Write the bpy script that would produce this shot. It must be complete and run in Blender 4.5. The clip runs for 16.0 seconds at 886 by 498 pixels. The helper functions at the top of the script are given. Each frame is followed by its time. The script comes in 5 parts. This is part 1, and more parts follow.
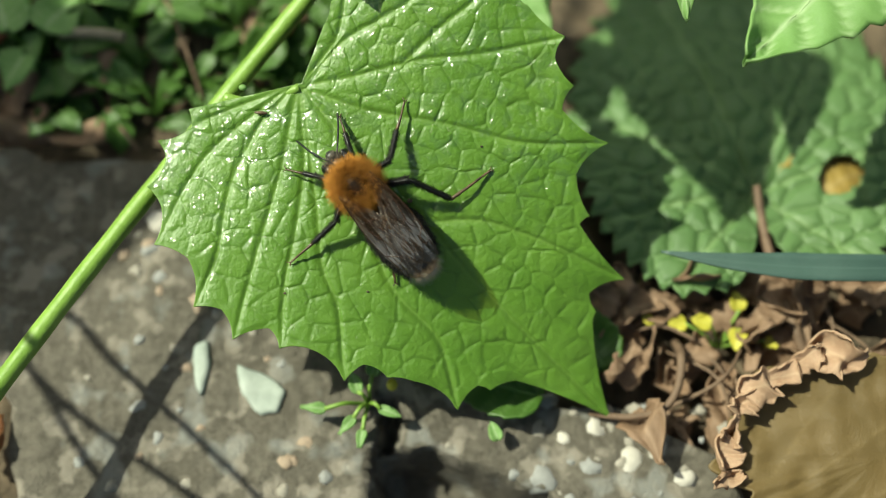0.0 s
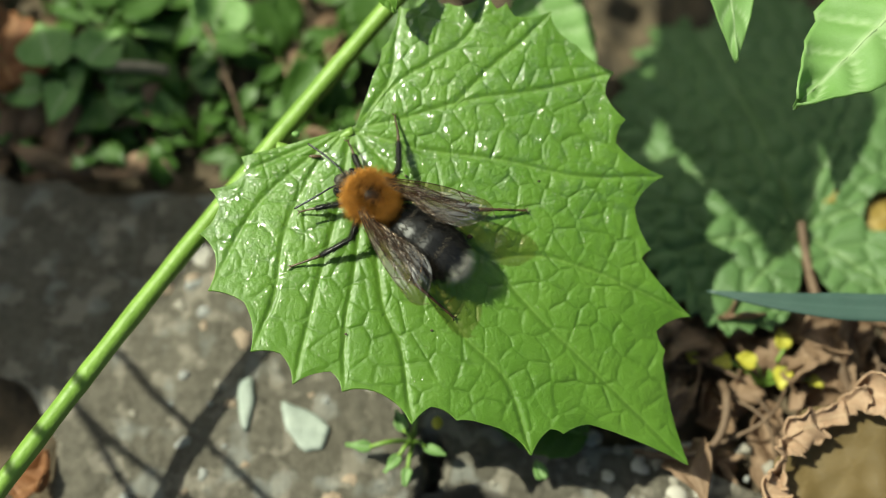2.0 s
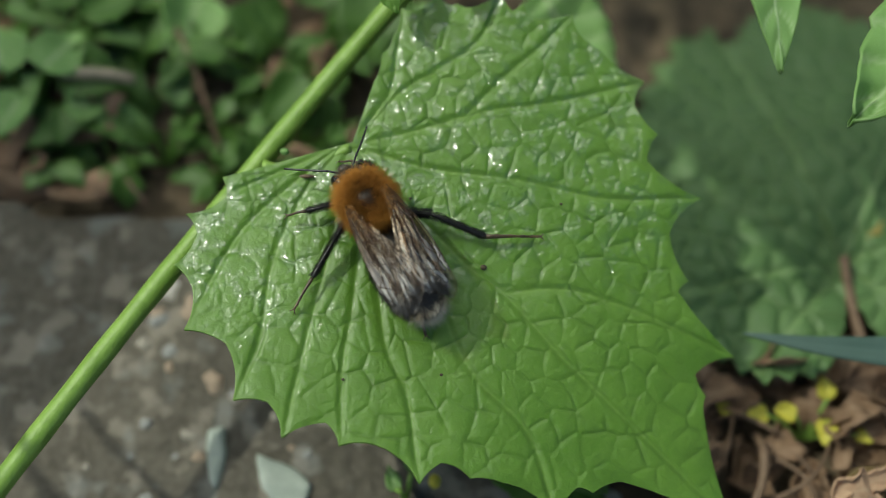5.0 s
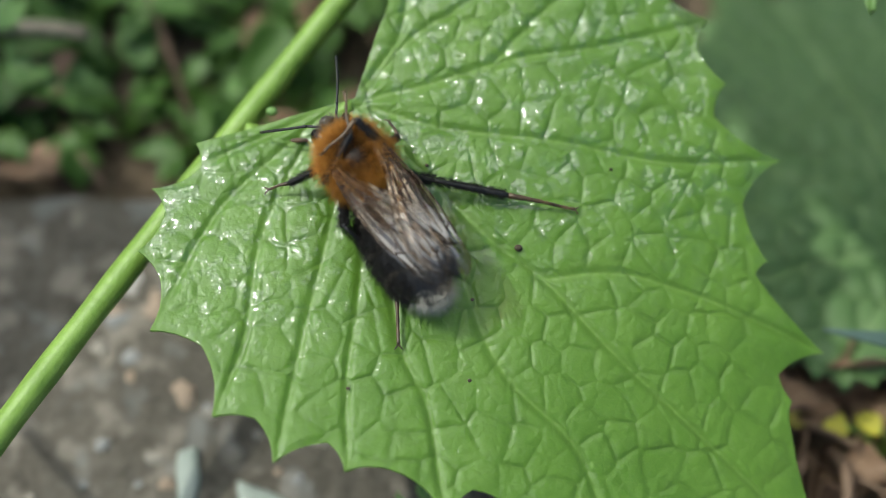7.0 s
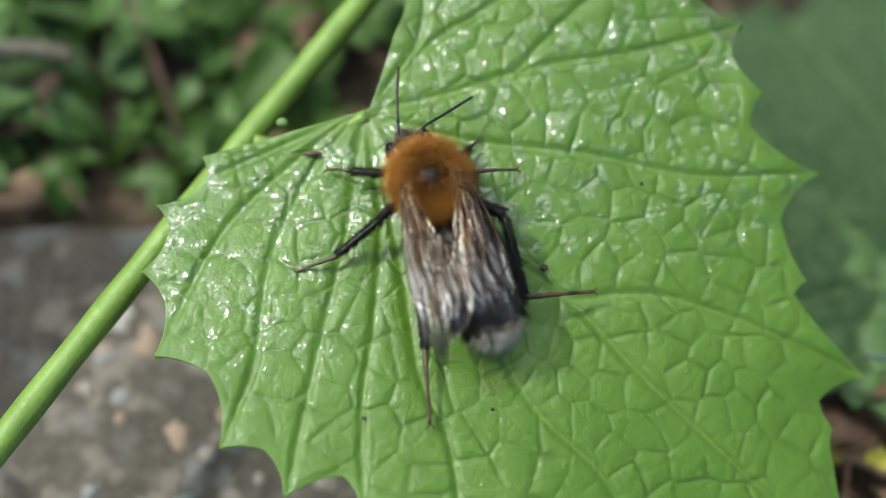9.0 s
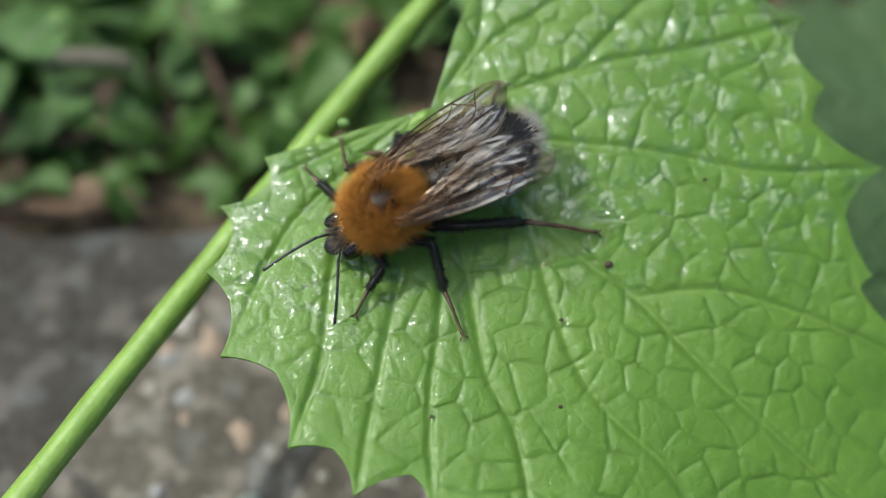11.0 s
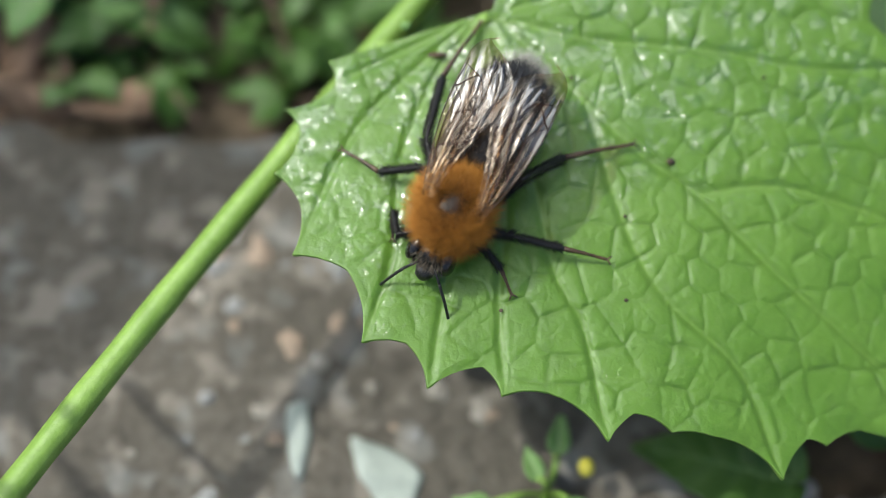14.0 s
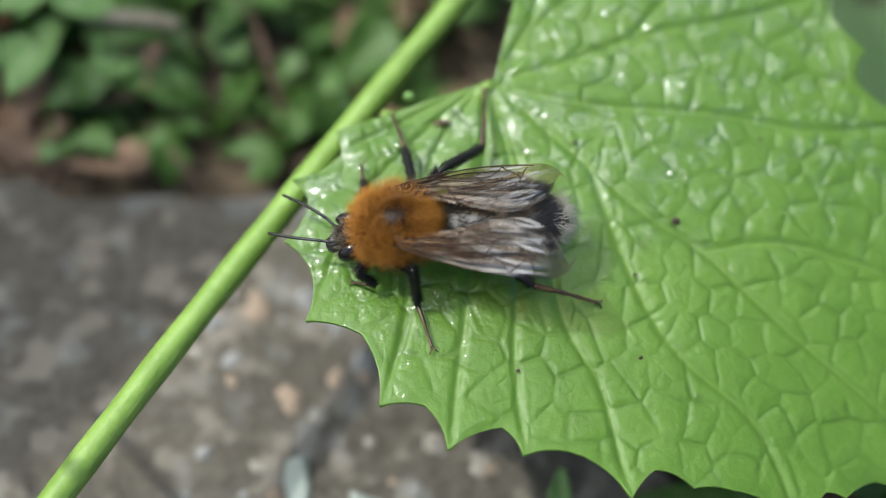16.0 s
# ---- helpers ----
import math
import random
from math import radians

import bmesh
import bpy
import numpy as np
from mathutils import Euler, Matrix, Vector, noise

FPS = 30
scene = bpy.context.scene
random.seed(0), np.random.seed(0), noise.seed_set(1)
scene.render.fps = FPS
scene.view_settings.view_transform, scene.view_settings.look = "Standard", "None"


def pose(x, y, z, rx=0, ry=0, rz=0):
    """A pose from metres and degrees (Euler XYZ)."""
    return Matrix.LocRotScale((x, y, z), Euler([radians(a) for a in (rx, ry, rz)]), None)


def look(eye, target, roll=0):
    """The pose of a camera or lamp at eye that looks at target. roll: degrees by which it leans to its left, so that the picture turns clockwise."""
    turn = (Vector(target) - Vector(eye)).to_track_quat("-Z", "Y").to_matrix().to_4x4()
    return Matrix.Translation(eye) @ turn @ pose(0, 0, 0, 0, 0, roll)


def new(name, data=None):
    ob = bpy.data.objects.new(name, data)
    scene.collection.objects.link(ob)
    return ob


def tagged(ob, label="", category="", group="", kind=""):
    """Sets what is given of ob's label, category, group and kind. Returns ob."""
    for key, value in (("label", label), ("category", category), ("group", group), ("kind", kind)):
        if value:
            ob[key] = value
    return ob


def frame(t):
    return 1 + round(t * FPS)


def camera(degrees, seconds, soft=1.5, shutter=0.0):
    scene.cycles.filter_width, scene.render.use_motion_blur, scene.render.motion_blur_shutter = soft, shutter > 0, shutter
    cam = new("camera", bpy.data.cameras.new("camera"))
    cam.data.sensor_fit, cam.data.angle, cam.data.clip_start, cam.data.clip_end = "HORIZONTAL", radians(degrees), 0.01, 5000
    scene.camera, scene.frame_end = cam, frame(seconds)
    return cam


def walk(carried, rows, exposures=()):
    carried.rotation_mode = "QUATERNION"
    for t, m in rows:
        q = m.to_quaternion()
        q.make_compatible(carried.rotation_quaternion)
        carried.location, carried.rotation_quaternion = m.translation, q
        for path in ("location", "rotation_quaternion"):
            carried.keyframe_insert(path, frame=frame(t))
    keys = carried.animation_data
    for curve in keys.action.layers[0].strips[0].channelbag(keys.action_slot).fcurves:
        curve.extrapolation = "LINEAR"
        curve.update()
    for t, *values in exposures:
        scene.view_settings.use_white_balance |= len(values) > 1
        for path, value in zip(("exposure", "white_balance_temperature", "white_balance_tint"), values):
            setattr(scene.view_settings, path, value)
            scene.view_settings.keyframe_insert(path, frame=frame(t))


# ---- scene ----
# All sizes below are in millimetres; MM turns them into metres.
MM = 0.001


def at_mm(x, y, z, rx=0, ry=0, rz=0):
    return pose(x * MM, y * MM, z * MM, rx, ry, rz)


# ---- camera ----
cam = camera(38.0, 16.0, soft=0.95, shutter=0.25)
CAMERA_ROWS = [
    (0, 0.00, -0.00, 116.50, 20.00, -0.00, -0.00),
    (0.5, -0.79, 1.18, 116.77, 19.75, 0.19, 0.16),
    (1, -1.55, 1.45, 116.97, 19.93, 0.26, 0.07),
    (1.5, -2.95, 2.71, 117.93, 19.80, 0.45, 0.20),
    (2, -3.18, 3.88, 117.81, 19.68, 0.37, 0.34),
    (2.5, -4.15, 5.08, 118.06, 19.24, 0.35, 0.40),
    (3, -5.00, 5.96, 118.64, 19.11, 0.24, 0.49),
    (3.5, -4.47, 5.98, 116.70, 19.85, -0.20, 0.46),
    (6, -6.32, 10.81, 95.54, 21.68, -1.18, 0.56),
    (6.5, -7.39, 11.80, 91.52, 21.97, -1.85, 0.07),
    (7, -7.94, 13.30, 87.59, 21.55, -1.76, -0.27),
    (7.5, -9.45, 13.81, 83.63, 22.63, -2.03, -0.94),
    (8, -10.03, 13.70, 81.72, 23.21, -2.77, -1.18),
    (10.5, -10.53, 13.46, 81.35, 25.23, -1.27, -1.68),
    (11, -10.50, 12.74, 81.23, 24.58, 0.16, -1.49),
    (11.5, -10.81, 12.21, 81.04, 24.89, 0.97, -1.41),
    (12, -11.27, 12.78, 81.00, 24.78, 1.29, -1.07),
    (12.5, -10.69, 11.88, 80.95, 24.77, 1.95, -1.01),
    (13, -11.43, 12.18, 80.86, 23.48, 1.66, -0.75),
    (13.5, -14.71, 11.33, 80.76, 22.45, -1.14, -0.08),
    (14, -15.88, 11.71, 80.82, 21.61, -1.82, -0.22),
    (14.5, -16.20, 12.32, 81.02, 21.95, -1.88, -0.33),
    (15, -15.50, 10.97, 81.48, 23.51, -1.94, -0.61),
    (15.5, -16.75, 10.15, 80.85, 24.48, -2.76, -0.90),
    (16, -18.53, 10.21, 80.67, 25.04, -3.53, -1.02),
]
# Seconds, exposure, white point and tint.
EXPOSURES = [(0, 0.57, 6900, -9), (3.7, 0.41, 6900, -9), (5.6, 1.26, 6400, -3), (10.5, 1.48, 6250, 4), (16, 1.64, 6200, 6)]
walk(cam, [(t, at_mm(*p)) for t, *p in CAMERA_ROWS], EXPOSURES)

cam.data.dof.use_dof = True
cam.data.dof.aperture_fstop = 12.5

# ---- light ----
SUN_WAY = Vector((0.88, -0.27, -1.25)).normalized()
world = bpy.data.worlds.new("sky")
scene.world = world
world.use_nodes = True
wn = world.node_tree.nodes
sky = wn.new("ShaderNodeTexSky")
sky.sky_type, sky.sun_disc = "NISHITA", False
sky.sun_elevation = math.asin(-SUN_WAY.z)
sky.sun_rotation = math.atan2(-SUN_WAY.x, -SUN_WAY.y)
sky.dust_density = 3.0
world.node_tree.links.new(sky.outputs[0], wn["Background"].inputs[0])
wn["Background"].inputs[1].default_value = 0.052
sun_data = bpy.data.lights.new("sun", "SUN")
sun_data.energy, sun_data.angle, sun_data.color = 5.0, radians(0.53), (1.0, 0.955, 0.88)
sun = new("sun", sun_data)
sun.matrix_world = look((0, 0, 0), SUN_WAY)

# ---- materials ----
class Nodes:
    """A material under construction."""

    def __init__(self, name):
        self.mat = bpy.data.materials.new(name)
        self.mat.use_nodes = True
        self.tree = self.mat.node_tree
        self.bsdf = self.tree.nodes["Principled BSDF"]
        self.out = self.tree.nodes["Material Output"]
        self.coords = self.tree.nodes.new("ShaderNodeTexCoord")

    def add(self, kind, **inputs):
        node = self.tree.nodes.new(kind)
        for key, value in inputs.items():
            self.put(node, key.replace("_", " "), value)
        return node

    def put(self, node, key, value):
        socket = node.inputs[int(key[1:])] if key[0] == "i" and key[1:].isdigit() else node.inputs[key]
        if isinstance(value, bpy.types.NodeSocket):
            self.tree.links.new(value, socket)
        else:
            socket.default_value = value

    def noise(self, per_mm, detail=4.0, rough=0.55):
        n = self.add("ShaderNodeTexNoise", Scale=per_mm / MM, Detail=detail, Roughness=rough)
        self.tree.links.new(self.coords.outputs["Object"], n.inputs["Vector"])
        return n.outputs["Fac"]

    def ramp(self, fac, *stops):
        r = self.add("ShaderNodeValToRGB", Fac=fac)
        while len(r.color_ramp.elements) < len(stops):
            r.color_ramp.elements.new(0.5)
        for e, (at, colour) in zip(r.color_ramp.elements, stops):
            e.position, e.color = at, (*colour, 1)
        return r.outputs["Color"]

    def mix(self, fac, a, b, blend="MIX"):
        m = self.tree.nodes.new("ShaderNodeMix")
        m.data_type, m.blend_type = "RGBA", blend
        for key, value in ((0, fac), (6, a), (7, b)):
            if isinstance(value, bpy.types.NodeSocket):
                self.tree.links.new(value, m.inputs[key])
            else:
                m.inputs[key].default_value = value if key == 0 else (*value, 1)
        return m.outputs[2]

    def maths(self, op, a, b=0.0):
        m = self.tree.nodes.new("ShaderNodeMath")
        m.operation = op
        for key, value in ((0, a), (1, b)):
            if isinstance(value, bpy.types.NodeSocket):
                self.tree.links.new(value, m.inputs[key])
            else:
                m.inputs[key].default_value = value
        return m.outputs[0]

    def attribute(self, name):
        a = self.tree.nodes.new("ShaderNodeAttribute")
        a.attribute_name = name
        return a.outputs["Fac"]

    def bump(self, height, depth_mm, strength=1.0, below=None):
        b = self.add("ShaderNodeBump", Strength=strength, Distance=depth_mm * MM, Height=height)
        if below is not None:
            self.tree.links.new(below, b.inputs["Normal"])
        return b.outputs["Normal"]

    def set(self, **inputs):
        for key, value in inputs.items():
            self.put(self.bsdf, key.replace("_", " "), value)
        return self

    def see_through(self, shade, colour):
        """Mix in light that passes through a thin leaf."""
        t = self.add("ShaderNodeBsdfTranslucent", Color=colour)
        m = self.add("ShaderNodeMixShader", Fac=shade, i1=self.bsdf.outputs[0], i2=t.outputs[0])
        self.tree.links.new(m.outputs[0], self.out.inputs["Surface"])
        return self


def leaf_material(name, dark, light, vein, through_colour, rough=0.36, shade=0.3, veined=True, relief=0.05, wet=0.0, net=False):
    n = Nodes(name)
    base = n.mix(n.ramp(n.noise(0.16, 3), (0.3, (0, 0, 0)), (0.72, (1, 1, 1))), dark, light)
    base = n.mix(n.maths("MULTIPLY", n.noise(2.6, 5), 0.3), base, tuple(c * 0.62 for c in dark))
    base = n.mix(n.ramp(n.noise(8.0, 3), (0.45, (0, 0, 0)), (0.75, (0.35, 0.35, 0.35))), base, light)
    if veined:
        base = n.mix(n.maths("MULTIPLY", n.attribute("vein"), 0.4 if net else 0.5), base, vein)
    if net:
        # shade put into the colour along creases and sunken veins; deep green mottling
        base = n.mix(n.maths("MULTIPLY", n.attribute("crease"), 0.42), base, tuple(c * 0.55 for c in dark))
        base = n.mix(n.ramp(n.noise(0.55, 3), (0.56, (0, 0, 0)), (0.72, (0.4, 0.4, 0.4))), base, tuple(c * 0.6 for c in dark))
    fine = n.bump(n.noise(6.0, 3), relief, 0.6)
    if net:
        # the finest veins: sunken lines round small cells
        warp = n.tree.nodes.new("ShaderNodeVectorMath")
        warp.operation = "MULTIPLY_ADD"
        ripple = n.add("ShaderNodeTexNoise", Scale=0.7 / MM, Detail=2.0)
        n.tree.links.new(n.coords.outputs["Object"], ripple.inputs["Vector"])
        n.tree.links.new(ripple.outputs["Color"], warp.inputs[0])
        warp.inputs[1].default_value = (0.7 * MM, 0.7 * MM, 0)
        n.tree.links.new(n.coords.outputs["Object"], warp.inputs[2])
        for size, depth, mark in ((1.5, 0.024, 0.05), (0.62, 0.01, 0.05)):
            web = n.add("ShaderNodeTexVoronoi", Scale=1 / (size * MM))
            web.feature, web.voronoi_dimensions = "DISTANCE_TO_EDGE", "2D"
            n.tree.links.new(warp.outputs[0], web.inputs["Vector"])
            wide = n.ramp(web.outputs["Distance"], (0.0, (0, 0, 0)), (0.2, (0.8, 0.8, 0.8)), (0.5, (1, 1, 1)))
            fine = n.bump(wide, depth, 1.0, fine)
            line = n.ramp(web.outputs["Distance"], (0.0, (1, 1, 1)), (0.07, (0, 0, 0)))
            base = n.mix(n.maths("MULTIPLY", line, mark), base, vein)
    gloss = n.maths("ADD", n.maths("MULTIPLY", n.noise(1.1, 4), 0.35), rough - 0.17)
    n.set(Base_Color=base, Roughness=gloss, Normal=fine)
    n.set(**{"Specular_IOR_Level": 0.65 if wet else 0.4})
    if wet:
        # films and droplets of dew, in patches
        damp = n.maths("ADD", n.ramp(n.noise(0.85, 4), (0.5, (0, 0, 0)), (0.56, (1, 1, 1))), 0.05)
        damp = n.maths("MULTIPLY", damp, n.attribute("dew"))
        beads = n.bump(n.noise(3.5, 2, 0.5), 0.06, 1.0, n.bump(n.noise(0.95, 2, 0.5), 0.5, 1.0))
        n.set(Coat_Weight=n.maths("MULTIPLY", damp, wet), Coat_Roughness=0.12, Coat_IOR=1.9, Coat_Normal=beads)
    return n.see_through(shade, through_colour).mat


LEAF = leaf_material("leaf_green", (0.1, 0.222, 0.018), (0.15, 0.288, 0.033), (0.29, 0.44, 0.1), (0.225, 0.46, 0.02, 1), 0.47, 0.28, relief=0.05, wet=1.0, net=True)
LEAF_DARK = leaf_material("leaf_deep_green", (0.074, 0.145, 0.042), (0.112, 0.198, 0.068), (0.2, 0.3, 0.12), (0.12, 0.26, 0.02, 1), 0.5, 0.12)
LEAF_PALE = leaf_material("leaf_pale_green", (0.17, 0.32, 0.085), (0.24, 0.41, 0.13), (0.55, 0.66, 0.4), (0.25, 0.45, 0.06, 1), 0.58, 0.3)
LEAF_HERB = leaf_material("herb_green", (0.045, 0.105, 0.016), (0.09, 0.18, 0.03), (0.2, 0.35, 0.1), (0.14, 0.32, 0.04, 1), 0.45, 0.3)
LEAF_YELLOW = leaf_material("leaf_yellow", (0.55, 0.5, 0.05), (0.65, 0.62, 0.12), (0.7, 0.65, 0.3), (0.6, 0.55, 0.05, 1), 0.5, 0.3)
LEAF_DEAD = leaf_material("leaf_dead_brown", (0.18, 0.11, 0.062), (0.33, 0.215, 0.14), (0.44, 0.31, 0.21), (0.3, 0.17, 0.06, 1), 0.65, 0.2, relief=0.15)
LEAF_RUST = leaf_material("leaf_dead_rust", (0.15, 0.055, 0.018), (0.27, 0.115, 0.04), (0.46, 0.25, 0.12), (0.35, 0.14, 0.03, 1), 0.6, 0.2, relief=0.15)
LEAF_OCHRE = leaf_material("leaf_ochre", (0.3, 0.2, 0.04), (0.44, 0.31, 0.08), (0.5, 0.38, 0.16), (0.45, 0.3, 0.05, 1), 0.55, 0.28, relief=0.12)
LEAF_DRY = leaf_material("leaf_dry_ochre", (0.13, 0.09, 0.03), (0.19, 0.13, 0.05), (0.25, 0.18, 0.08), (0.36, 0.23, 0.06, 1), 0.55, 0.28, relief=0.12)
LEAF_CURL = leaf_material("leaf_dry_rim", (0.4, 0.25, 0.155), (0.54, 0.37, 0.25), (0.6, 0.45, 0.3), (0.5, 0.3, 0.15, 1), 0.6, 0.25, relief=0.15)
BLADE = leaf_material("blade_blue_green", (0.045, 0.085, 0.07), (0.068, 0.12, 0.1), (0.085, 0.145, 0.12), (0.1, 0.2, 0.1, 1), 0.45, 0.15)


def plain(name, dark, light, per_mm, rough, depth=0.05, fine=4.0, **more):
    n = Nodes(name)
    base = n.mix(n.ramp(n.noise(per_mm, 6), (0.32, (0, 0, 0)), (0.68, (1, 1, 1))), dark, light)
    base = n.mix(n.maths("MULTIPLY", n.noise(per_mm * 6, 4), 0.4), base, tuple(c * 0.5 for c in dark))
    n.set(Base_Color=base, Roughness=rough, Normal=n.bump(n.noise(fine, 6), depth, 0.9), **more)
    return n.mat


STEM = plain("stem_green", (0.165, 0.29, 0.04), (0.25, 0.4, 0.075), 0.5, 0.4, 0.06, 3.0, Subsurface_Weight=0.0)
SOIL = plain("soil", (0.045, 0.034, 0.02), (0.15, 0.11, 0.068), 0.35, 0.95, 0.5, 1.2)
BARK = plain("twig_brown", (0.1, 0.06, 0.035), (0.2, 0.13, 0.08), 0.8, 0.7, 0.1, 2.0)
STRAW = plain("straw", (0.2, 0.17, 0.11), (0.32, 0.28, 0.2), 0.7, 0.6, 0.05, 2.0)
CLOUD = Nodes("cloud")


def slab_material():
    n = Nodes("concrete")
    base = n.ramp(n.noise(0.22, 8, 0.6), (0.3, (0.058, 0.049, 0.035)), (0.5, (0.076, 0.066, 0.049)), (0.68, (0.105, 0.092, 0.071)))
    lumps = n.ramp(n.noise(0.34, 3, 0.5), (0.53, (0, 0, 0)), (0.61, (1, 1, 1)))
    base = n.mix(n.maths("MULTIPLY", lumps, 0.55), base, (0.34, 0.3, 0.245))
    blue = n.ramp(n.noise(0.28, 2, 0.4), (0.57, (0, 0, 0)), (0.65, (1, 1, 1)))
    base = n.mix(n.maths("MULTIPLY", blue, 0.4), base, (0.33, 0.345, 0.33))
    grit = n.ramp(n.noise(1.3, 5, 0.6), (0.35, (0.0, 0.0, 0.0)), (0.62, (1, 1, 1)))
    base = n.mix(n.maths("MULTIPLY", grit, 0.4), base, (0.185, 0.165, 0.13))
    dirt = n.ramp(n.noise(0.09, 5), (0.5, (0, 0, 0)), (0.72, (1, 1, 1)))
    base = n.mix(n.maths("MULTIPLY", dirt, 0.5), base, (0.075, 0.065, 0.046))
    base = n.mix(n.maths("MULTIPLY", n.attribute("soiled"), 0.18), base, (0.04, 0.036, 0.027))
    rough = n.bump(n.noise(0.8, 8, 0.65), 0.5, 1.0)
    n.set(Base_Color=base, Roughness=0.9, Normal=n.bump(n.noise(4.0, 6), 0.12, 0.8, rough))
    return n.mat


CONCRETE = slab_material()
PEBBLE_PALE = plain("pebble_pale", (0.22, 0.2, 0.16), (0.38, 0.345, 0.29), 0.6, 0.7, 0.08, 3.0)
PEBBLE_WHITE = plain("pebble_white", (0.42, 0.39, 0.33), (0.66, 0.62, 0.55), 0.6, 0.7, 0.08, 3.0)
PEBBLE_GREY = plain("pebble_grey", (0.2, 0.2, 0.19), (0.33, 0.33, 0.31), 0.6, 0.7, 0.08, 3.0)
PEBBLE_PINK = plain("pebble_pink", (0.26, 0.19, 0.13), (0.38, 0.29, 0.21), 0.6, 0.7, 0.08, 3.0)
FLAKE = plain("flake_white", (0.29, 0.33, 0.285), (0.39, 0.43, 0.375), 0.5, 0.65, 0.06, 3.0)


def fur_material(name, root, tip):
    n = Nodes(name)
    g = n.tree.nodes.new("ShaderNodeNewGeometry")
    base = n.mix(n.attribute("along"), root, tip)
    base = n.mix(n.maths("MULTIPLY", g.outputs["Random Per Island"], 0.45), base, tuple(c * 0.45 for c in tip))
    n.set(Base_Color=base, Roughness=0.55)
    n.set(**{"Specular_IOR_Level": 0.25})
    return n.mat


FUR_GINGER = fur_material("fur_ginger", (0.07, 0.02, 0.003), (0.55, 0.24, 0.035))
FUR_BLACK = fur_material("fur_black", (0.006, 0.005, 0.005), (0.022, 0.02, 0.018))
FUR_GREY = fur_material("fur_grey", (0.05, 0.04, 0.03), (0.2, 0.17, 0.13))
FUR_WHITE = fur_material("fur_white", (0.24, 0.23, 0.2), (0.6, 0.58, 0.52))
CUTICLE = plain("cuticle_black", (0.007, 0.007, 0.008), (0.018, 0.017, 0.017), 1.5, 0.38, 0.03, 5.0)
CUTICLE_BROWN = plain("cuticle_brown", (0.022, 0.01, 0.006), (0.05, 0.022, 0.01), 1.5, 0.25, 0.03, 5.0)
THORAX = plain("thorax_dark", (0.012, 0.007, 0.004), (0.03, 0.014, 0.006), 1.5, 0.3, 0.03, 5.0, Specular_IOR_Level=0.2)
TARSUS = plain("tarsus_rust", (0.03, 0.017, 0.009), (0.14, 0.085, 0.04), 1.5, 0.4, 0.03, 5.0)
EYE = plain("eye_black", (0.003, 0.003, 0.004), (0.008, 0.007, 0.008), 2.0, 0.12, 0.004, 20.0)


def wing_material():
    n = Nodes("wing_membrane")
    place = n.add("ShaderNodeSeparateXYZ", Vector=n.coords.outputs["Object"])
    back = n.maths("MULTIPLY", place.outputs[0], -1 / MM)
    # pleats run along the wing; bronze at the hinge, silvery towards the clear tip
    along = n.add("ShaderNodeMapping")
    along.inputs["Scale"].default_value = (0.17, 1.0, 1.0)
    n.tree.links.new(n.coords.outputs["Object"], along.inputs["Vector"])
    pleat = n.add("ShaderNodeTexNoise", Scale=2.2 / MM, Detail=2.0, Distortion=0.7)
    n.tree.links.new(along.outputs[0], pleat.inputs["Vector"])
    hue = n.ramp(n.maths("MULTIPLY", back, 0.1), (0.1, (0.34, 0.23, 0.13)), (0.42, (0.36, 0.32, 0.28)), (0.7, (0.8, 0.79, 0.78)))
    dull = n.ramp(pleat.outputs["Fac"], (0.38, (0.5, 0.45, 0.4)), (0.6, (1, 1, 1)))
    n.set(Base_Color=n.mix(1.0, hue, dull, "MULTIPLY"), Roughness=0.3, Metallic=0.8)
    n.set(Normal=n.bump(pleat.outputs["Fac"], 0.22, 1.0))
    clear = n.add("ShaderNodeBsdfTransparent", Color=(0.66, 0.53, 0.39, 1))
    tip = n.maths("MULTIPLY", n.maths("MAXIMUM", n.maths("SUBTRACT", back, 6.2), 0.0), 0.1)
    film = n.maths("ADD", n.maths("MULTIPLY", pleat.outputs["Fac"], 0.75), n.maths("MULTIPLY", n.noise(0.9, 3), 0.25))
    thin = n.ramp(film, (0.4, (0.86, 0.86, 0.86)), (0.64, (0.62, 0.62, 0.62)))
    m = n.add("ShaderNodeMixShader", Fac=n.maths("MINIMUM", n.maths("ADD", thin, tip), 0.92), i1=n.bsdf.outputs[0], i2=clear.outputs[0])
    n.tree.links.new(m.outputs[0], n.out.inputs["Surface"])
    return n.mat


WING = wing_material()
glow = CLOUD.add("ShaderNodeBsdfTranslucent", Color=(0.9, 0.9, 0.9, 1))
thin = CLOUD.add("ShaderNodeBsdfTransparent", Color=(1, 1, 1, 1))
veil = CLOUD.add("ShaderNodeMixShader", Fac=0.22, i1=glow.outputs[0], i2=thin.outputs[0])
CLOUD.tree.links.new(veil.outputs[0], CLOUD.out.inputs["Surface"])
CLOUD = CLOUD.mat

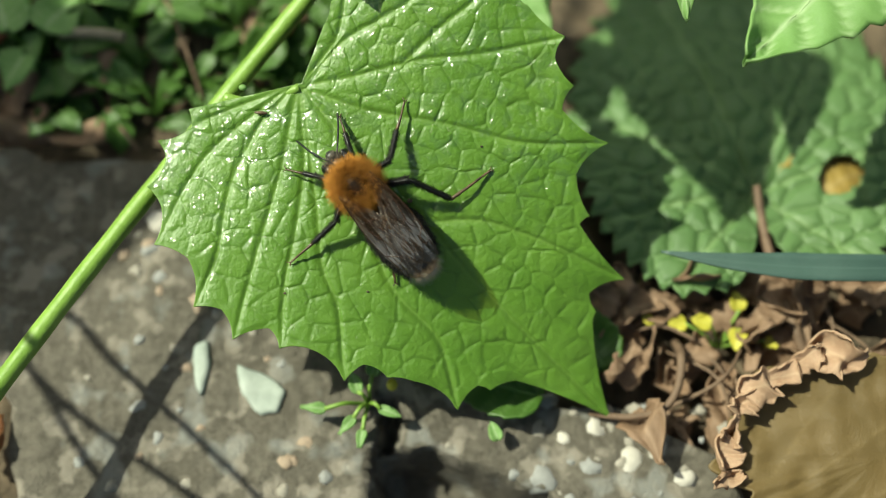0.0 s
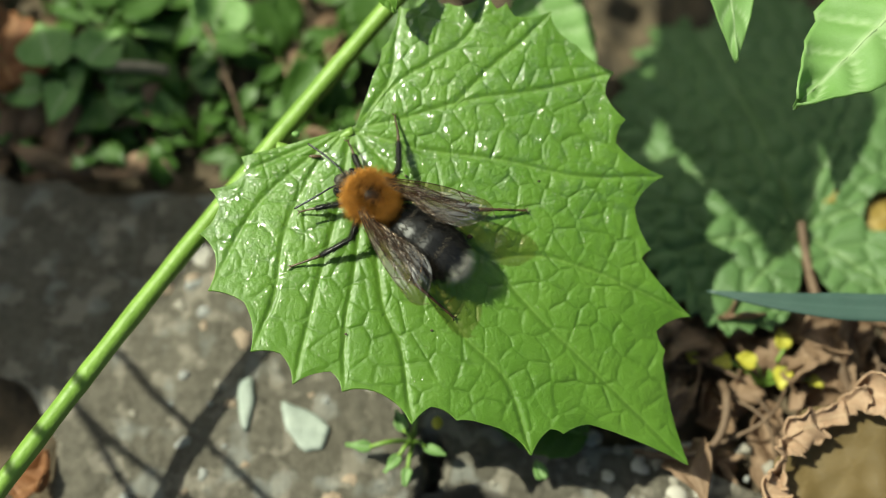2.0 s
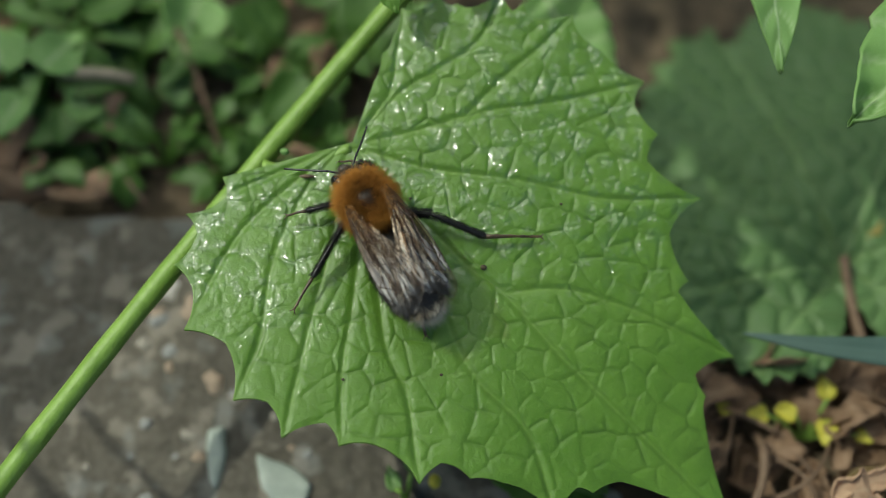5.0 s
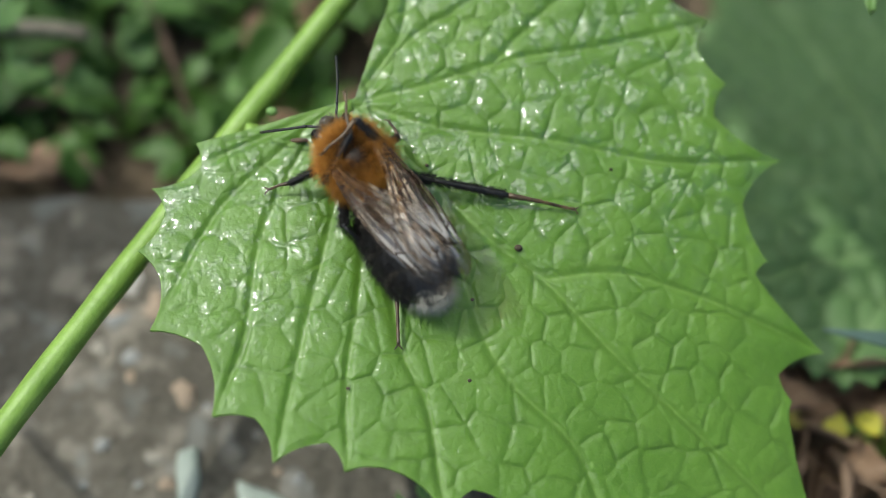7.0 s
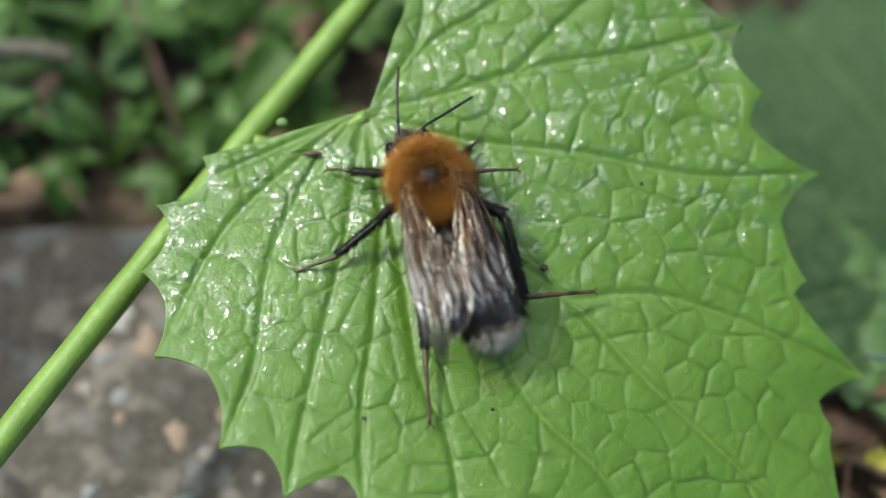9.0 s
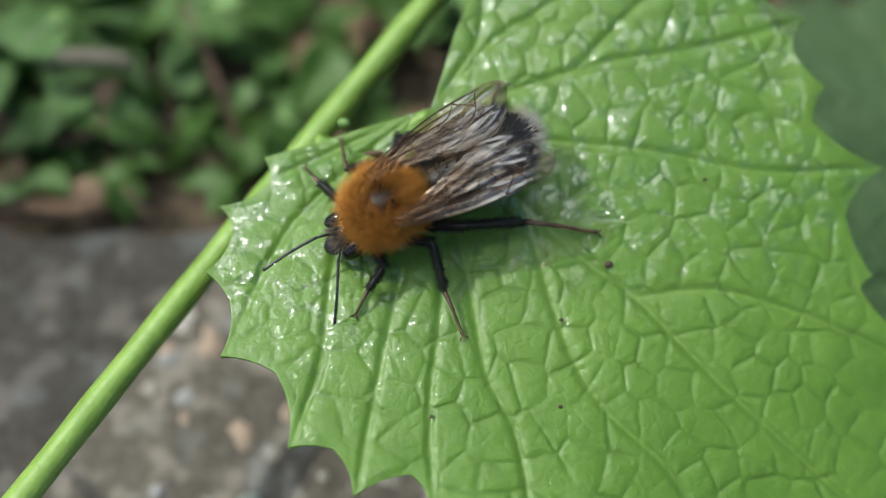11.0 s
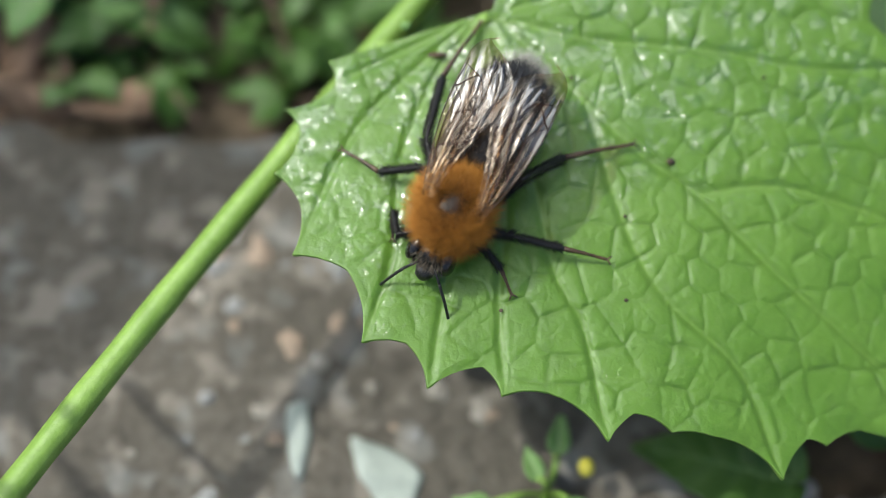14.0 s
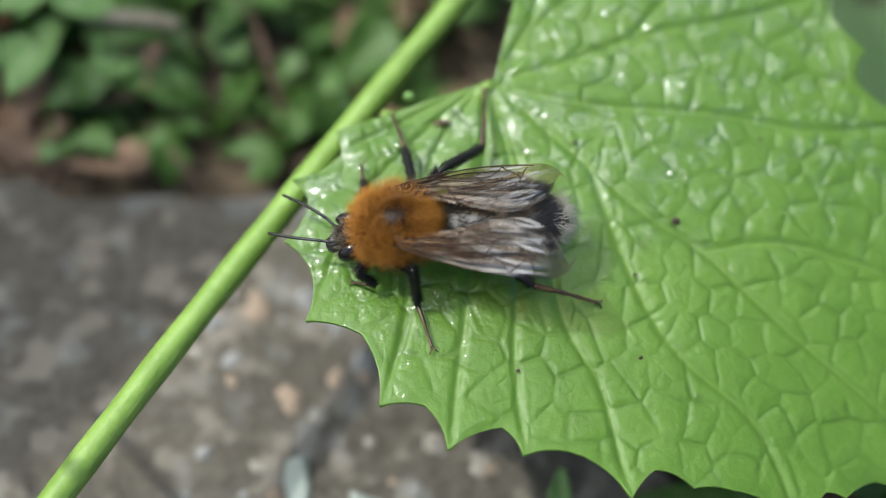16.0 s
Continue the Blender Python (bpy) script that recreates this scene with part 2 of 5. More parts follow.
# ---- helpers for shapes ----
def mesh_object(name, verts, faces, material, parent=None, label="", smooth=True, attrs=None):
    """One mesh object from vertices in millimetres."""
    me = bpy.data.meshes.new(name)
    v = np.asarray(verts, float) * MM
    me.from_pydata(v.tolist(), [], faces if isinstance(faces, list) else faces.tolist())
    me.materials.append(material)
    for key, values in (attrs or {}).items():
        a = me.attributes.new(key, "FLOAT", "POINT")
        a.data.foreach_set("value", np.asarray(values, np.float32))
    if smooth:
        me.polygons.foreach_set("use_smooth", np.ones(len(me.polygons), bool))
    me.update()
    ob = new(name, me)
    if parent is not None:
        ob.parent = parent
    if label:
        tagged(ob, label)
    return ob


def part(name, shape, material, parent, label="", **more):
    return mesh_object(name, shape[0], shape[1], material, parent, label, **more)


def thing(name, label, category, group="", m=None, kind=""):
    ob = tagged(new(name), label, category, group, kind)
    if m is not None:
        ob.matrix_basis = m
    return ob


def join(*shapes):
    verts, faces = [], []
    for v, f in shapes:
        n = len(verts)
        verts.extend([tuple(p) for p in v])
        faces.extend([tuple(i + n for i in q) for q in f])
    return verts, faces


def moved(shape, m):
    """A shape under a matrix whose translation is in millimetres."""
    return [tuple(m @ Vector(p)) for p in shape[0]], shape[1]


def mm_pose(x, y, z, rx=0, ry=0, rz=0):
    return Matrix.LocRotScale((x, y, z), Euler([radians(a) for a in (rx, ry, rz)]), None)


def tube(points, radii, sides=10, ridge=0.0):
    """A tapered tube along points, closed at both ends."""
    pts = [Vector(p) for p in points]
    verts, faces = [], []
    side = Vector((0.31, 0.22, 0.93))
    for i, p in enumerate(pts):
        way = (pts[min(i + 1, len(pts) - 1)] - pts[max(i - 1, 0)]).normalized()
        side = (side - way * side.dot(way)).normalized()
        up = way.cross(side)
        for k in range(sides):
            a = 2 * math.pi * k / sides
            r = radii[i] * (1 + ridge * (1 if k % 2 else -1))
            verts.append(tuple(p + side * (r * math.cos(a)) + up * (r * math.sin(a))))
    for i in range(len(pts) - 1):
        for k in range(sides):
            a, b = i * sides + k, i * sides + (k + 1) % sides
            faces.append((a, b, b + sides, a + sides))
    faces.append(tuple(reversed(range(sides))))
    faces.append(tuple(range((len(pts) - 1) * sides, len(pts) * sides)))
    return verts, faces


def smooth_path(points, steps=6):
    """A Catmull-Rom line through points."""
    p = np.array(points, float)
    p = np.vstack([2 * p[0] - p[1], p, 2 * p[-1] - p[-2]])
    out = []
    for i in range(1, len(p) - 2):
        for t in np.linspace(0, 1, steps, endpoint=False):
            a, b, c, d = p[i - 1 : i + 3]
            out.append(0.5 * (2 * b + (c - a) * t + (2 * a - 5 * b + 4 * c - d) * t**2 + (3 * b - a - 3 * c + d) * t**3))
    out.append(p[-2])
    return np.array(out)


def ball(centre, radii, rings=12, sides=18, squeeze=None):
    """An ellipsoid; squeeze(u) scales its width along x, u from -1 to 1."""
    verts, faces = [], []
    for i in range(rings + 1):
        u = -math.cos(math.pi * i / rings)
        w = math.sin(math.pi * i / rings) * (squeeze(u) if squeeze else 1)
        for k in range(sides):
            a = 2 * math.pi * k / sides
            verts.append((centre[0] + radii[0] * u, centre[1] + radii[1] * w * math.cos(a), centre[2] + radii[2] * w * math.sin(a)))
    for i in range(rings):
        for k in range(sides):
            a, b = i * sides + k, i * sides + (k + 1) % sides
            faces.append((a, a + sides, b + sides, b))
    return verts, faces


def strip_distance(p, line):
    """The distance of points from a line of corners, and how far along it they lie, 0 to 1."""
    best, along = np.full(len(p), 1e9), np.zeros(len(p))
    for i in range(len(line) - 1):
        a, d = line[i], line[i + 1] - line[i]
        t = np.clip(((p - a) @ d) / max(d @ d, 1e-9), 0, 1)
        r = np.hypot(*(p - a - t[:, None] * d).T)
        near = r < best
        best[near], along[near] = r[near], ((i + t) / (len(line) - 1))[near]
    return best, along


def cells(p, size, rng, jitter=0.8):
    """For points, the distance to the border between their cell and the next, and a number for the cell."""
    lo, hi = p.min(0) - size * 2, p.max(0) + size * 2
    gx, gy = np.meshgrid(np.arange(lo[0], hi[0], size), np.arange(lo[1], hi[1], size))
    gx = gx + (np.arange(gx.shape[0]) % 2)[:, None] * size / 2
    seeds = np.stack([gx.ravel(), gy.ravel()], 1) + rng.uniform(-0.5, 0.5, (gx.size, 2)) * size * jitter
    border, which = np.zeros(len(p)), np.zeros(len(p), int)
    for i in range(0, len(p), 4000):
        d = np.hypot(p[i : i + 4000, None, 0] - seeds[:, 0], p[i : i + 4000, None, 1] - seeds[:, 1])
        two = np.argpartition(d, 1, axis=1)[:, :2]
        dd = np.take_along_axis(d, two, 1)
        flip = dd[:, 0] > dd[:, 1]
        a, b = np.where(flip, two[:, 1], two[:, 0]), np.where(flip, two[:, 0], two[:, 1])
        apart = np.hypot(*(seeds[a] - seeds[b]).T)
        border[i : i + 4000] = (dd.max(1) ** 2 - dd.min(1) ** 2) / (2 * apart + 1e-9)
        which[i : i + 4000] = a
    return border, which


def wavy(p, per_mm, seed=0.0):
    """Smooth noise for an array of points in the plane."""
    return np.array([noise.noise((x * per_mm + seed, y * per_mm - seed, seed * 1.7)) for x, y in p])


def fan_mesh(border, centre, rings, power=1.0):
    """Rings from a centre out to a closed border: points in the plane and faces."""
    n = len(border)
    s = np.linspace(0, 1, rings + 1)[1:] ** power
    pts = np.vstack([centre[None], (centre + s[:, None, None] * (border - centre)).reshape(-1, 2)])
    k = np.arange(n)
    k1 = (k + 1) % n
    faces = [(0, 1 + a, 1 + b) for a, b in zip(k.tolist(), k1.tolist())]
    for r in range(rings - 1):
        o = 1 + r * n
        faces += list(zip((o + k).tolist(), (o + n + k).tolist(), (o + n + k1).tolist(), (o + k1).tolist()))
    return pts, faces


def thicken(ob, mm, offset=-1.0):
    m = ob.modifiers.new("thickness", "SOLIDIFY")
    m.thickness, m.offset = mm * MM, offset
    return ob


def simple_leaf(length, width, teeth=9, tooth=0.12, curl=0.15, bend=0.2, seed=0, nu=36, nv=10, heart=0.6, pleat=0.05):
    """An ovate toothed leaf from its base at the origin along +y: verts, faces and vein values."""
    rng = np.random.default_rng(seed)
    u = np.linspace(0, 1, nu + 1)
    v = np.linspace(-1, 1, 2 * nv + 1)
    half = 0.5 * width * np.sin(math.pi * np.clip(u, 0, 1) ** heart) ** 0.8 + 0.02 * width * (1 - u)
    saw = (u * teeth) % 1.0
    half = half * (1 + tooth * (saw - 0.5) * np.sin(math.pi * u))
    uu, vv = np.meshgrid(u, v, indexing="ij")
    x = half[:, None] * vv
    y = length * (uu - 0.06 * np.abs(vv) * (1 - uu))
    rib = (uu * 6 - np.abs(vv) * 0.9) % 1.0
    rib_near = np.minimum(rib, 1 - rib)
    puff = pleat * length * 0.3 * (np.minimum(rib_near * 3, 1) - 0.5) * (1 - np.abs(vv) ** 4)
    z = curl * width * vv**2 * (half / half.max())[:, None] + puff - bend * length * uu**2
    z = z + width * 0.05 * np.sin(uu * 9 + rng.uniform(0, 6)) * vv**2 + width * 0.05 * np.sin(uu * 5 + vv * 2 + rng.uniform(0, 6))
    vein = np.maximum(np.exp(-((np.abs(vv) / 0.06) ** 2)), 0.8 * np.exp(-((rib_near / 0.07) ** 2)))
    w = 2 * nv + 1
    faces = [(i * w + k, i * w + k + 1, (i + 1) * w + k + 1, (i + 1) * w + k) for i in range(nu) for k in range(2 * nv)]
    return np.stack([x, y, z], -1).reshape(-1, 3), faces, vein.ravel()


def crumple(verts, amount, per_mm, seed):
    out = np.array(verts, float)
    for i, p in enumerate(out):
        out[i] = p + amount * np.array(noise.noise_vector(Vector(p) * per_mm + Vector((seed * 3.1, seed, -seed))))
    return out


def grass_blade(points, widths, fold=0.25):
    """A folded blade along points in millimetres."""
    pts = [Vector(p) for p in points]
    verts, faces = [], []
    for i, p in enumerate(pts):
        way = (pts[min(i + 1, len(pts) - 1)] - pts[max(i - 1, 0)]).normalized()
        side = way.cross(Vector((0, 0, 1))).normalized()
        up = side.cross(way)
        for k in (-1, -0.5, 0, 0.5, 1):
            verts.append(tuple(p + side * (widths[i] * k) + up * (fold * widths[i] * abs(k))))
    for i in range(len(pts) - 1):
        for k in range(4):
            a = i * 5 + k
            faces.append((a, a + 1, a + 6, a + 5))
    return verts, faces

# ---- ground ----
BROKEN = np.array([(-6.5, 23.0), (-1.2, 23.1), (2.4, 21.9), (5.9, 20.3), (8.9, 19.1), (11.4, 17.5), (10.8, 8.0), (-6.9, 8.0)])
CRACK = np.array([(-6.0, 28.0), (-4.6, 28.4), (-3.5, 25.8), (-4.3, 22.5), (-6.1, 22.5)])


def inside(p, corners, soft):
    """How far points lie in a closed outline: 0 outside, 1 once they are soft millimetres in."""
    within = np.zeros(len(p), bool)
    for a, b in zip(corners, np.roll(corners, -1, 0)):
        cuts = (a[1] > p[:, 1]) != (b[1] > p[:, 1])
        within ^= cuts & (p[:, 0] < (b[0] - a[0]) * (p[:, 1] - a[1]) / (b[1] - a[1] + 1e-9) + a[0])
    return np.clip(strip_distance(p, np.vstack([corners, corners[:1]]))[0] / soft, 0, 1) * within


def hollow(p):
    """The depth of the hole where a corner of the slab has broken away, and of the crack beside it."""
    q = p + 0.5 * np.stack([wavy(p, 0.7, 2), wavy(p, 0.7, 5)], 1)
    return np.maximum(9 * inside(q, BROKEN, 1.2), 5 * inside(q, CRACK, 0.8))


def ground_sheet():
    """Soil with crumbs near the plant, reaching out to the horizon."""
    s = np.linspace(-1, 1, 181)
    spread = 62 * s + 40000 * np.sign(s) * np.clip((np.abs(s) - 0.72) / 0.28, 0, 1) ** 5
    gx, gy = np.meshgrid(spread, spread + 42)
    p = np.stack([gx.ravel(), gy.ravel()], 1)
    near = np.clip(1.5 - np.hypot(p[:, 0], p[:, 1] - 42) / 80, 0, 1)
    z = -2.6 + near * (1.6 * wavy(p, 0.09, 3) + 1.1 * wavy(p, 0.3, 8) + 0.5 * wavy(p, 0.9, 5))
    # a shaded bank behind the slab
    bank = np.exp(-(((p[:, 0] + 46) / 18) ** 2 + ((p[:, 1] - 72) / 10) ** 2))
    z += 2 * bank
    # a hollow under the broad leaf
    z -= 5 * np.exp(-(((p[:, 0] - 29) / 17) ** 2 + ((p[:, 1] - 64) / 15) ** 2))
    close = np.hypot(p[:, 0], p[:, 1] - 20) < 40
    z[close] -= 1.3 * hollow(p[close])
    n = len(s)
    faces = [(i * n + k, i * n + k + 1, (i + 1) * n + k + 1, (i + 1) * n + k) for i in range(n - 1) for k in range(n - 1)]
    ob = mesh_object("ground", np.column_stack([p, z]), faces, SOIL)
    return tagged(ob, "dark crumbly garden soil under litter and herbs", "ground", kind="structure")


ground_sheet()


def slab_height(p):
    return 0.5 + 0.55 * wavy(p, 0.07, 2) + 0.35 * wavy(p, 0.25, 6) + 0.22 * wavy(p, 0.8, 9)


def concrete_slab():
    corners = [(-28, 53.5), (-37, 53), (-46, 54.5), (-61, 56), (-62, 42), (-52, 36), (-43, 31), (-41, 24), (-37, 12), (-20, -8), (12, -10), (34, 2), (29, 18), (22, 25.5), (9, 29), (-4, 36), (-12, 46), (-20, 52)]
    line = smooth_path(corners + corners[:1], 22)[:-1]
    line = line + np.stack([wavy(line, 0.2, 1), wavy(line, 0.2, 4)], 1) * 1.6
    pts, faces = fan_mesh(line, np.array((-14.0, 22.0)), 70, 0.85)
    n = len(line)
    edge = np.r_[0, np.repeat(np.linspace(0, 1, 71)[1:] ** 0.85, n)]
    z = slab_height(pts) - 6.5 * np.clip((edge - 0.94) / 0.06, 0, 1) ** 2
    # washed-on soil along the weedy side
    soiled = np.clip((pts[:, 1] - 0.45 * (pts[:, 0] + 30) - 42 + 6 * wavy(pts, 0.12, 6) + 2.5 * wavy(pts, 0.5, 3)) / 12, 0, 1)
    pit = hollow(pts)
    z -= pit
    soiled = np.maximum(soiled, np.clip(pit / 3, 0, 1))
    ob = mesh_object("concrete_slab", np.column_stack([pts, z]), faces, CONCRETE, attrs={"soiled": soiled})
    return tagged(ob, "weathered grey-brown concrete slab with gritty pitted surface", "slab")


concrete_slab()

# ---- the toothed leaf that the bee stands on ----
BULGE = (-4.34, -0.151, -0.193, -0.0033, 0.0071, 0.0012)


def leaf_level(x, y):
    a, b, c, d, e, f = BULGE
    return a + b * x + c * y + d * x * x + e * x * y + f * y * y


# Teeth and the hollows after them, round the margin from the stalk's notch.
LOWER = [(-20.4, 11.2), (-20.0, 9.8), (-22.9, 8.4), (-22.0, 7.0), (-23.4, 4.6), (-22.0, 3.0), (-22.3, 0.0), (-19.3, -0.9),
         (-18.5, -4.8), (-16.1, -4.9), (-15.0, -7.3), (-12.0, -6.3), (-11.0, -7.8), (-8.6, -7.7), (-5.3, -10.4), (-3.8, -9.0),
         (-1.7, -10.1), (0.6, -10.4), (4.6, -13.0), (6.1, -10.9), (7.3, -11.3), (9.5, -10.6), (18.4, -14.2), (16.1, -6.1)]
UPPER = [(16.2, -4.4), (15.4, -2.8), (18.5, -1.5), (14.0, 3.4), (14.8, 4.2), (13.3, 7.8), (15.9, 10.6), (11.6, 13.3),
         (12.4, 15.4), (10.6, 17.6), (11.3, 19.5), (7.9, 21.9), (7.1, 22.4), (6.3, 23.1), (5.8, 24.7), (2.8, 24.1),
         (1.9, 25.3), (1.1, 24.7), (0.3, 26.2), (-2.0, 24.9), (-3.1, 25.2), (-3.7, 25.1), (-4.7, 26.1), (-6.1, 24.6), (-7.4, 24.8), (-8.0, 22.3), (-8.8, 21.0), (-9.3, 18.9)]
NOTCH = (-10.8, 14.1)
VEINS = {
    "midrib": [(-10.8, 13.8), (-6.7, 9.5), (-2.6, 5.4), (0.6, 3.0), (5.0, -1.6), (10.8, -7.0), (18.2, -14.0)],
    "upper": [(-10.6, 13.9), (-7.0, 14.8), (-0.9, 16.7), (4.4, 17.6), (11.2, 19.4)],
    "across": [(-9.8, 13.4), (-5.1, 12.2), (1.6, 11.5), (8.4, 10.3), (15.7, 10.6)],
    "branch": [(0.6, 3.0), (5.1, 3.4), (9.7, 2.2), (13.8, 0.6), (18.3, -1.4)],
    "down_a": [(-11.2, 13.4), (-12.1, 6.5), (-13.3, 1.0), (-14.2, -3.5), (-14.9, -7.1)],
    "down_b": [(-11.8, 13.4), (-14.4, 9.8), (-16.3, 5.0), (-16.9, -0.4), (-18.4, -4.7)],
    "down_c": [(-12.2, 13.4), (-15.8, 10.2), (-18.1, 8.0), (-19.8, 5.4), (-22.2, 0.1)],
    "down_d": [(-11.0, 13.3), (-10.1, 7.5), (-10.5, 1.1), (-11.0, -2.5), (-10.9, -7.6)],
    "down_e": [(-10.8, 13.3), (-8.9, 4.5), (-7.9, -1.1), (-6.4, -4.3), (-5.4, -10.2)],
    "down_f": [(-5.6, 8.4), (-3.6, 1.0), (-1.5, -3.0), (2.4, -7.0), (4.5, -12.8)],
    "top_a": [(-10.4, 14.2), (-7.6, 17.7), (-4.8, 19.7), (-1.5, 22.2), (0.3, 26.0)],
    "top_b": [(-10.6, 14.3), (-8.1, 18.1), (-7.6, 21.6), (-7.4, 24.7)],
    "top_c": [(-2.3, 16.3), (0.5, 19.4), (3.3, 21.9), (5.7, 24.6)],
    "edge": [(-12.6, 13.5), (-15.5, 12.0), (-18.5, 10.6), (-22.6, 8.4)],
}


def leaf_margin():
    """The closed margin: from each tooth the edge falls to a rounded hollow and runs up to the next tip."""
    out = []

    def run(a, b, sag, n):
        a, b = np.array(a), np.array(b)
        d = b - a
        inward = np.array((-d[1], d[0])) * sag
        for t in np.linspace(0, 1, n, endpoint=False):
            out.append(a + d * t + inward * 4 * t * (1 - t))

    points = [NOTCH] + LOWER + UPPER + [NOTCH]
    for i, (a, b) in enumerate(zip(points, points[1:])):
        n = max(4, int(np.hypot(b[0] - a[0], b[1] - a[1]) / 0.14))
        tip_first = i % 2 == 1
        run(a, b, 0.0 if i in (0, len(points) - 2) else 0.03 if n > 40 else (0.07 if tip_first else 0.1), n)
    out = np.array(out)
    rng = np.random.default_rng(5)
    out = out + rng.normal(0, 0.006, out.shape)
    # keep the edge from doubling back as seen from the leaf's middle
    mid = np.array((-3.0, 6.5))
    turn = np.unwrap(np.arctan2(*(out - mid).T[::-1]))
    far = np.hypot(*(out - mid).T)
    for _ in range(40):
        tight = np.r_[np.diff(turn) < 0.0016, False]
        tight = tight | np.roll(tight, 1) | np.roll(tight, 2)
        tight[:3] = tight[-3:] = False
        turn[tight] = 0.5 * turn[tight] + 0.25 * (np.roll(turn, 1) + np.roll(turn, -1))[tight]
    return mid + far[:, None] * np.stack([np.cos(turn), np.sin(turn)], 1)


def leaf_blade(parent):
    rng = np.random.default_rng(11)
    border = leaf_margin()
    pts, faces = fan_mesh(border, np.array((-3.0, 6.5)), 190, 0.8)
    flow = np.stack([wavy(pts, 0.22, 3), wavy(pts, 0.22, 7)], 1)
    border_a, cell_a = cells(pts + 1.0 * flow, 2.05, rng, 0.72)
    border_b, _ = cells(pts + 0.5 * flow, 0.95, rng, 1.0)
    main, taper = np.full(len(pts), 9.0), np.zeros(len(pts))
    for line in VEINS.values():
        d, t = strip_distance(pts, smooth_path(line, 8))
        near = d < main
        main[near], taper[near] = d[near], t[near]
    s = np.r_[0, np.repeat(np.linspace(0, 1, 191)[1:] ** 0.8, len(border))]
    rim = np.clip((1 - s) * 18, 0, 1)
    # the small creases are uneven
    deep = np.clip(0.58 + 1.1 * wavy(pts, 0.5, 17), 0.08, 1)
    faint = np.clip(0.5 + 1.4 * wavy(pts, 0.8, 23), 0.0, 1)
    tone = rng.uniform(0.75, 1.15, cell_a.max() + 1)[cell_a]
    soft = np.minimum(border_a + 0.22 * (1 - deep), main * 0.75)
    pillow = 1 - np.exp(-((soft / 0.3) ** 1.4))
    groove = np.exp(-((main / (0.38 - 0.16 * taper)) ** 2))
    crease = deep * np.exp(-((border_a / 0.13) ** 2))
    lean = rng.normal(0, 0.03, (cell_a.max() + 1, 2))[cell_a]
    z = leaf_level(pts[:, 0], pts[:, 1])
    z += rim * (0.05 * tone * pillow + 0.032 * np.sin(np.clip(soft / 1.1, 0, 1) * 1.57) - 0.15 * groove - 0.06 * crease - 0.024 * faint * np.exp(-((border_b / 0.11) ** 2)) + pillow * (lean * flow).sum(1))
    z += 0.25 * wavy(pts, 0.11, 12) * np.clip(s * 1.4, 0, 1) + 0.35 * wavy(pts, 0.3, 2) * s**4
    vein = 0.75 * np.exp(-((main / 0.16) ** 2)) * (1 - 0.6 * taper)
    vein = np.maximum(vein, 0.5 * np.clip(1 - (1 - s) * 110, 0, 1))
    # dew lies on the lobe by the stem and along the far half
    dew = np.exp(-(((pts[:, 0] + 18) / 5.5) ** 2 + ((pts[:, 1] - 6) / 6) ** 2)) + 0.9 * np.clip((pts[:, 1] - 1) / 8, 0, 1) + 0.08
    dew = np.clip(dew, 0, 1)
    # crease also serves as the mask for the shade painted into the colour
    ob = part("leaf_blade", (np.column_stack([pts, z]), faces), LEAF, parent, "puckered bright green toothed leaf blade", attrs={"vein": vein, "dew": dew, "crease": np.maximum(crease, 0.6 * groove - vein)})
    return thicken(ob, 0.22)


STEM_PIVOT, SWAYING = (-23.4, 43.2, 14.9), []


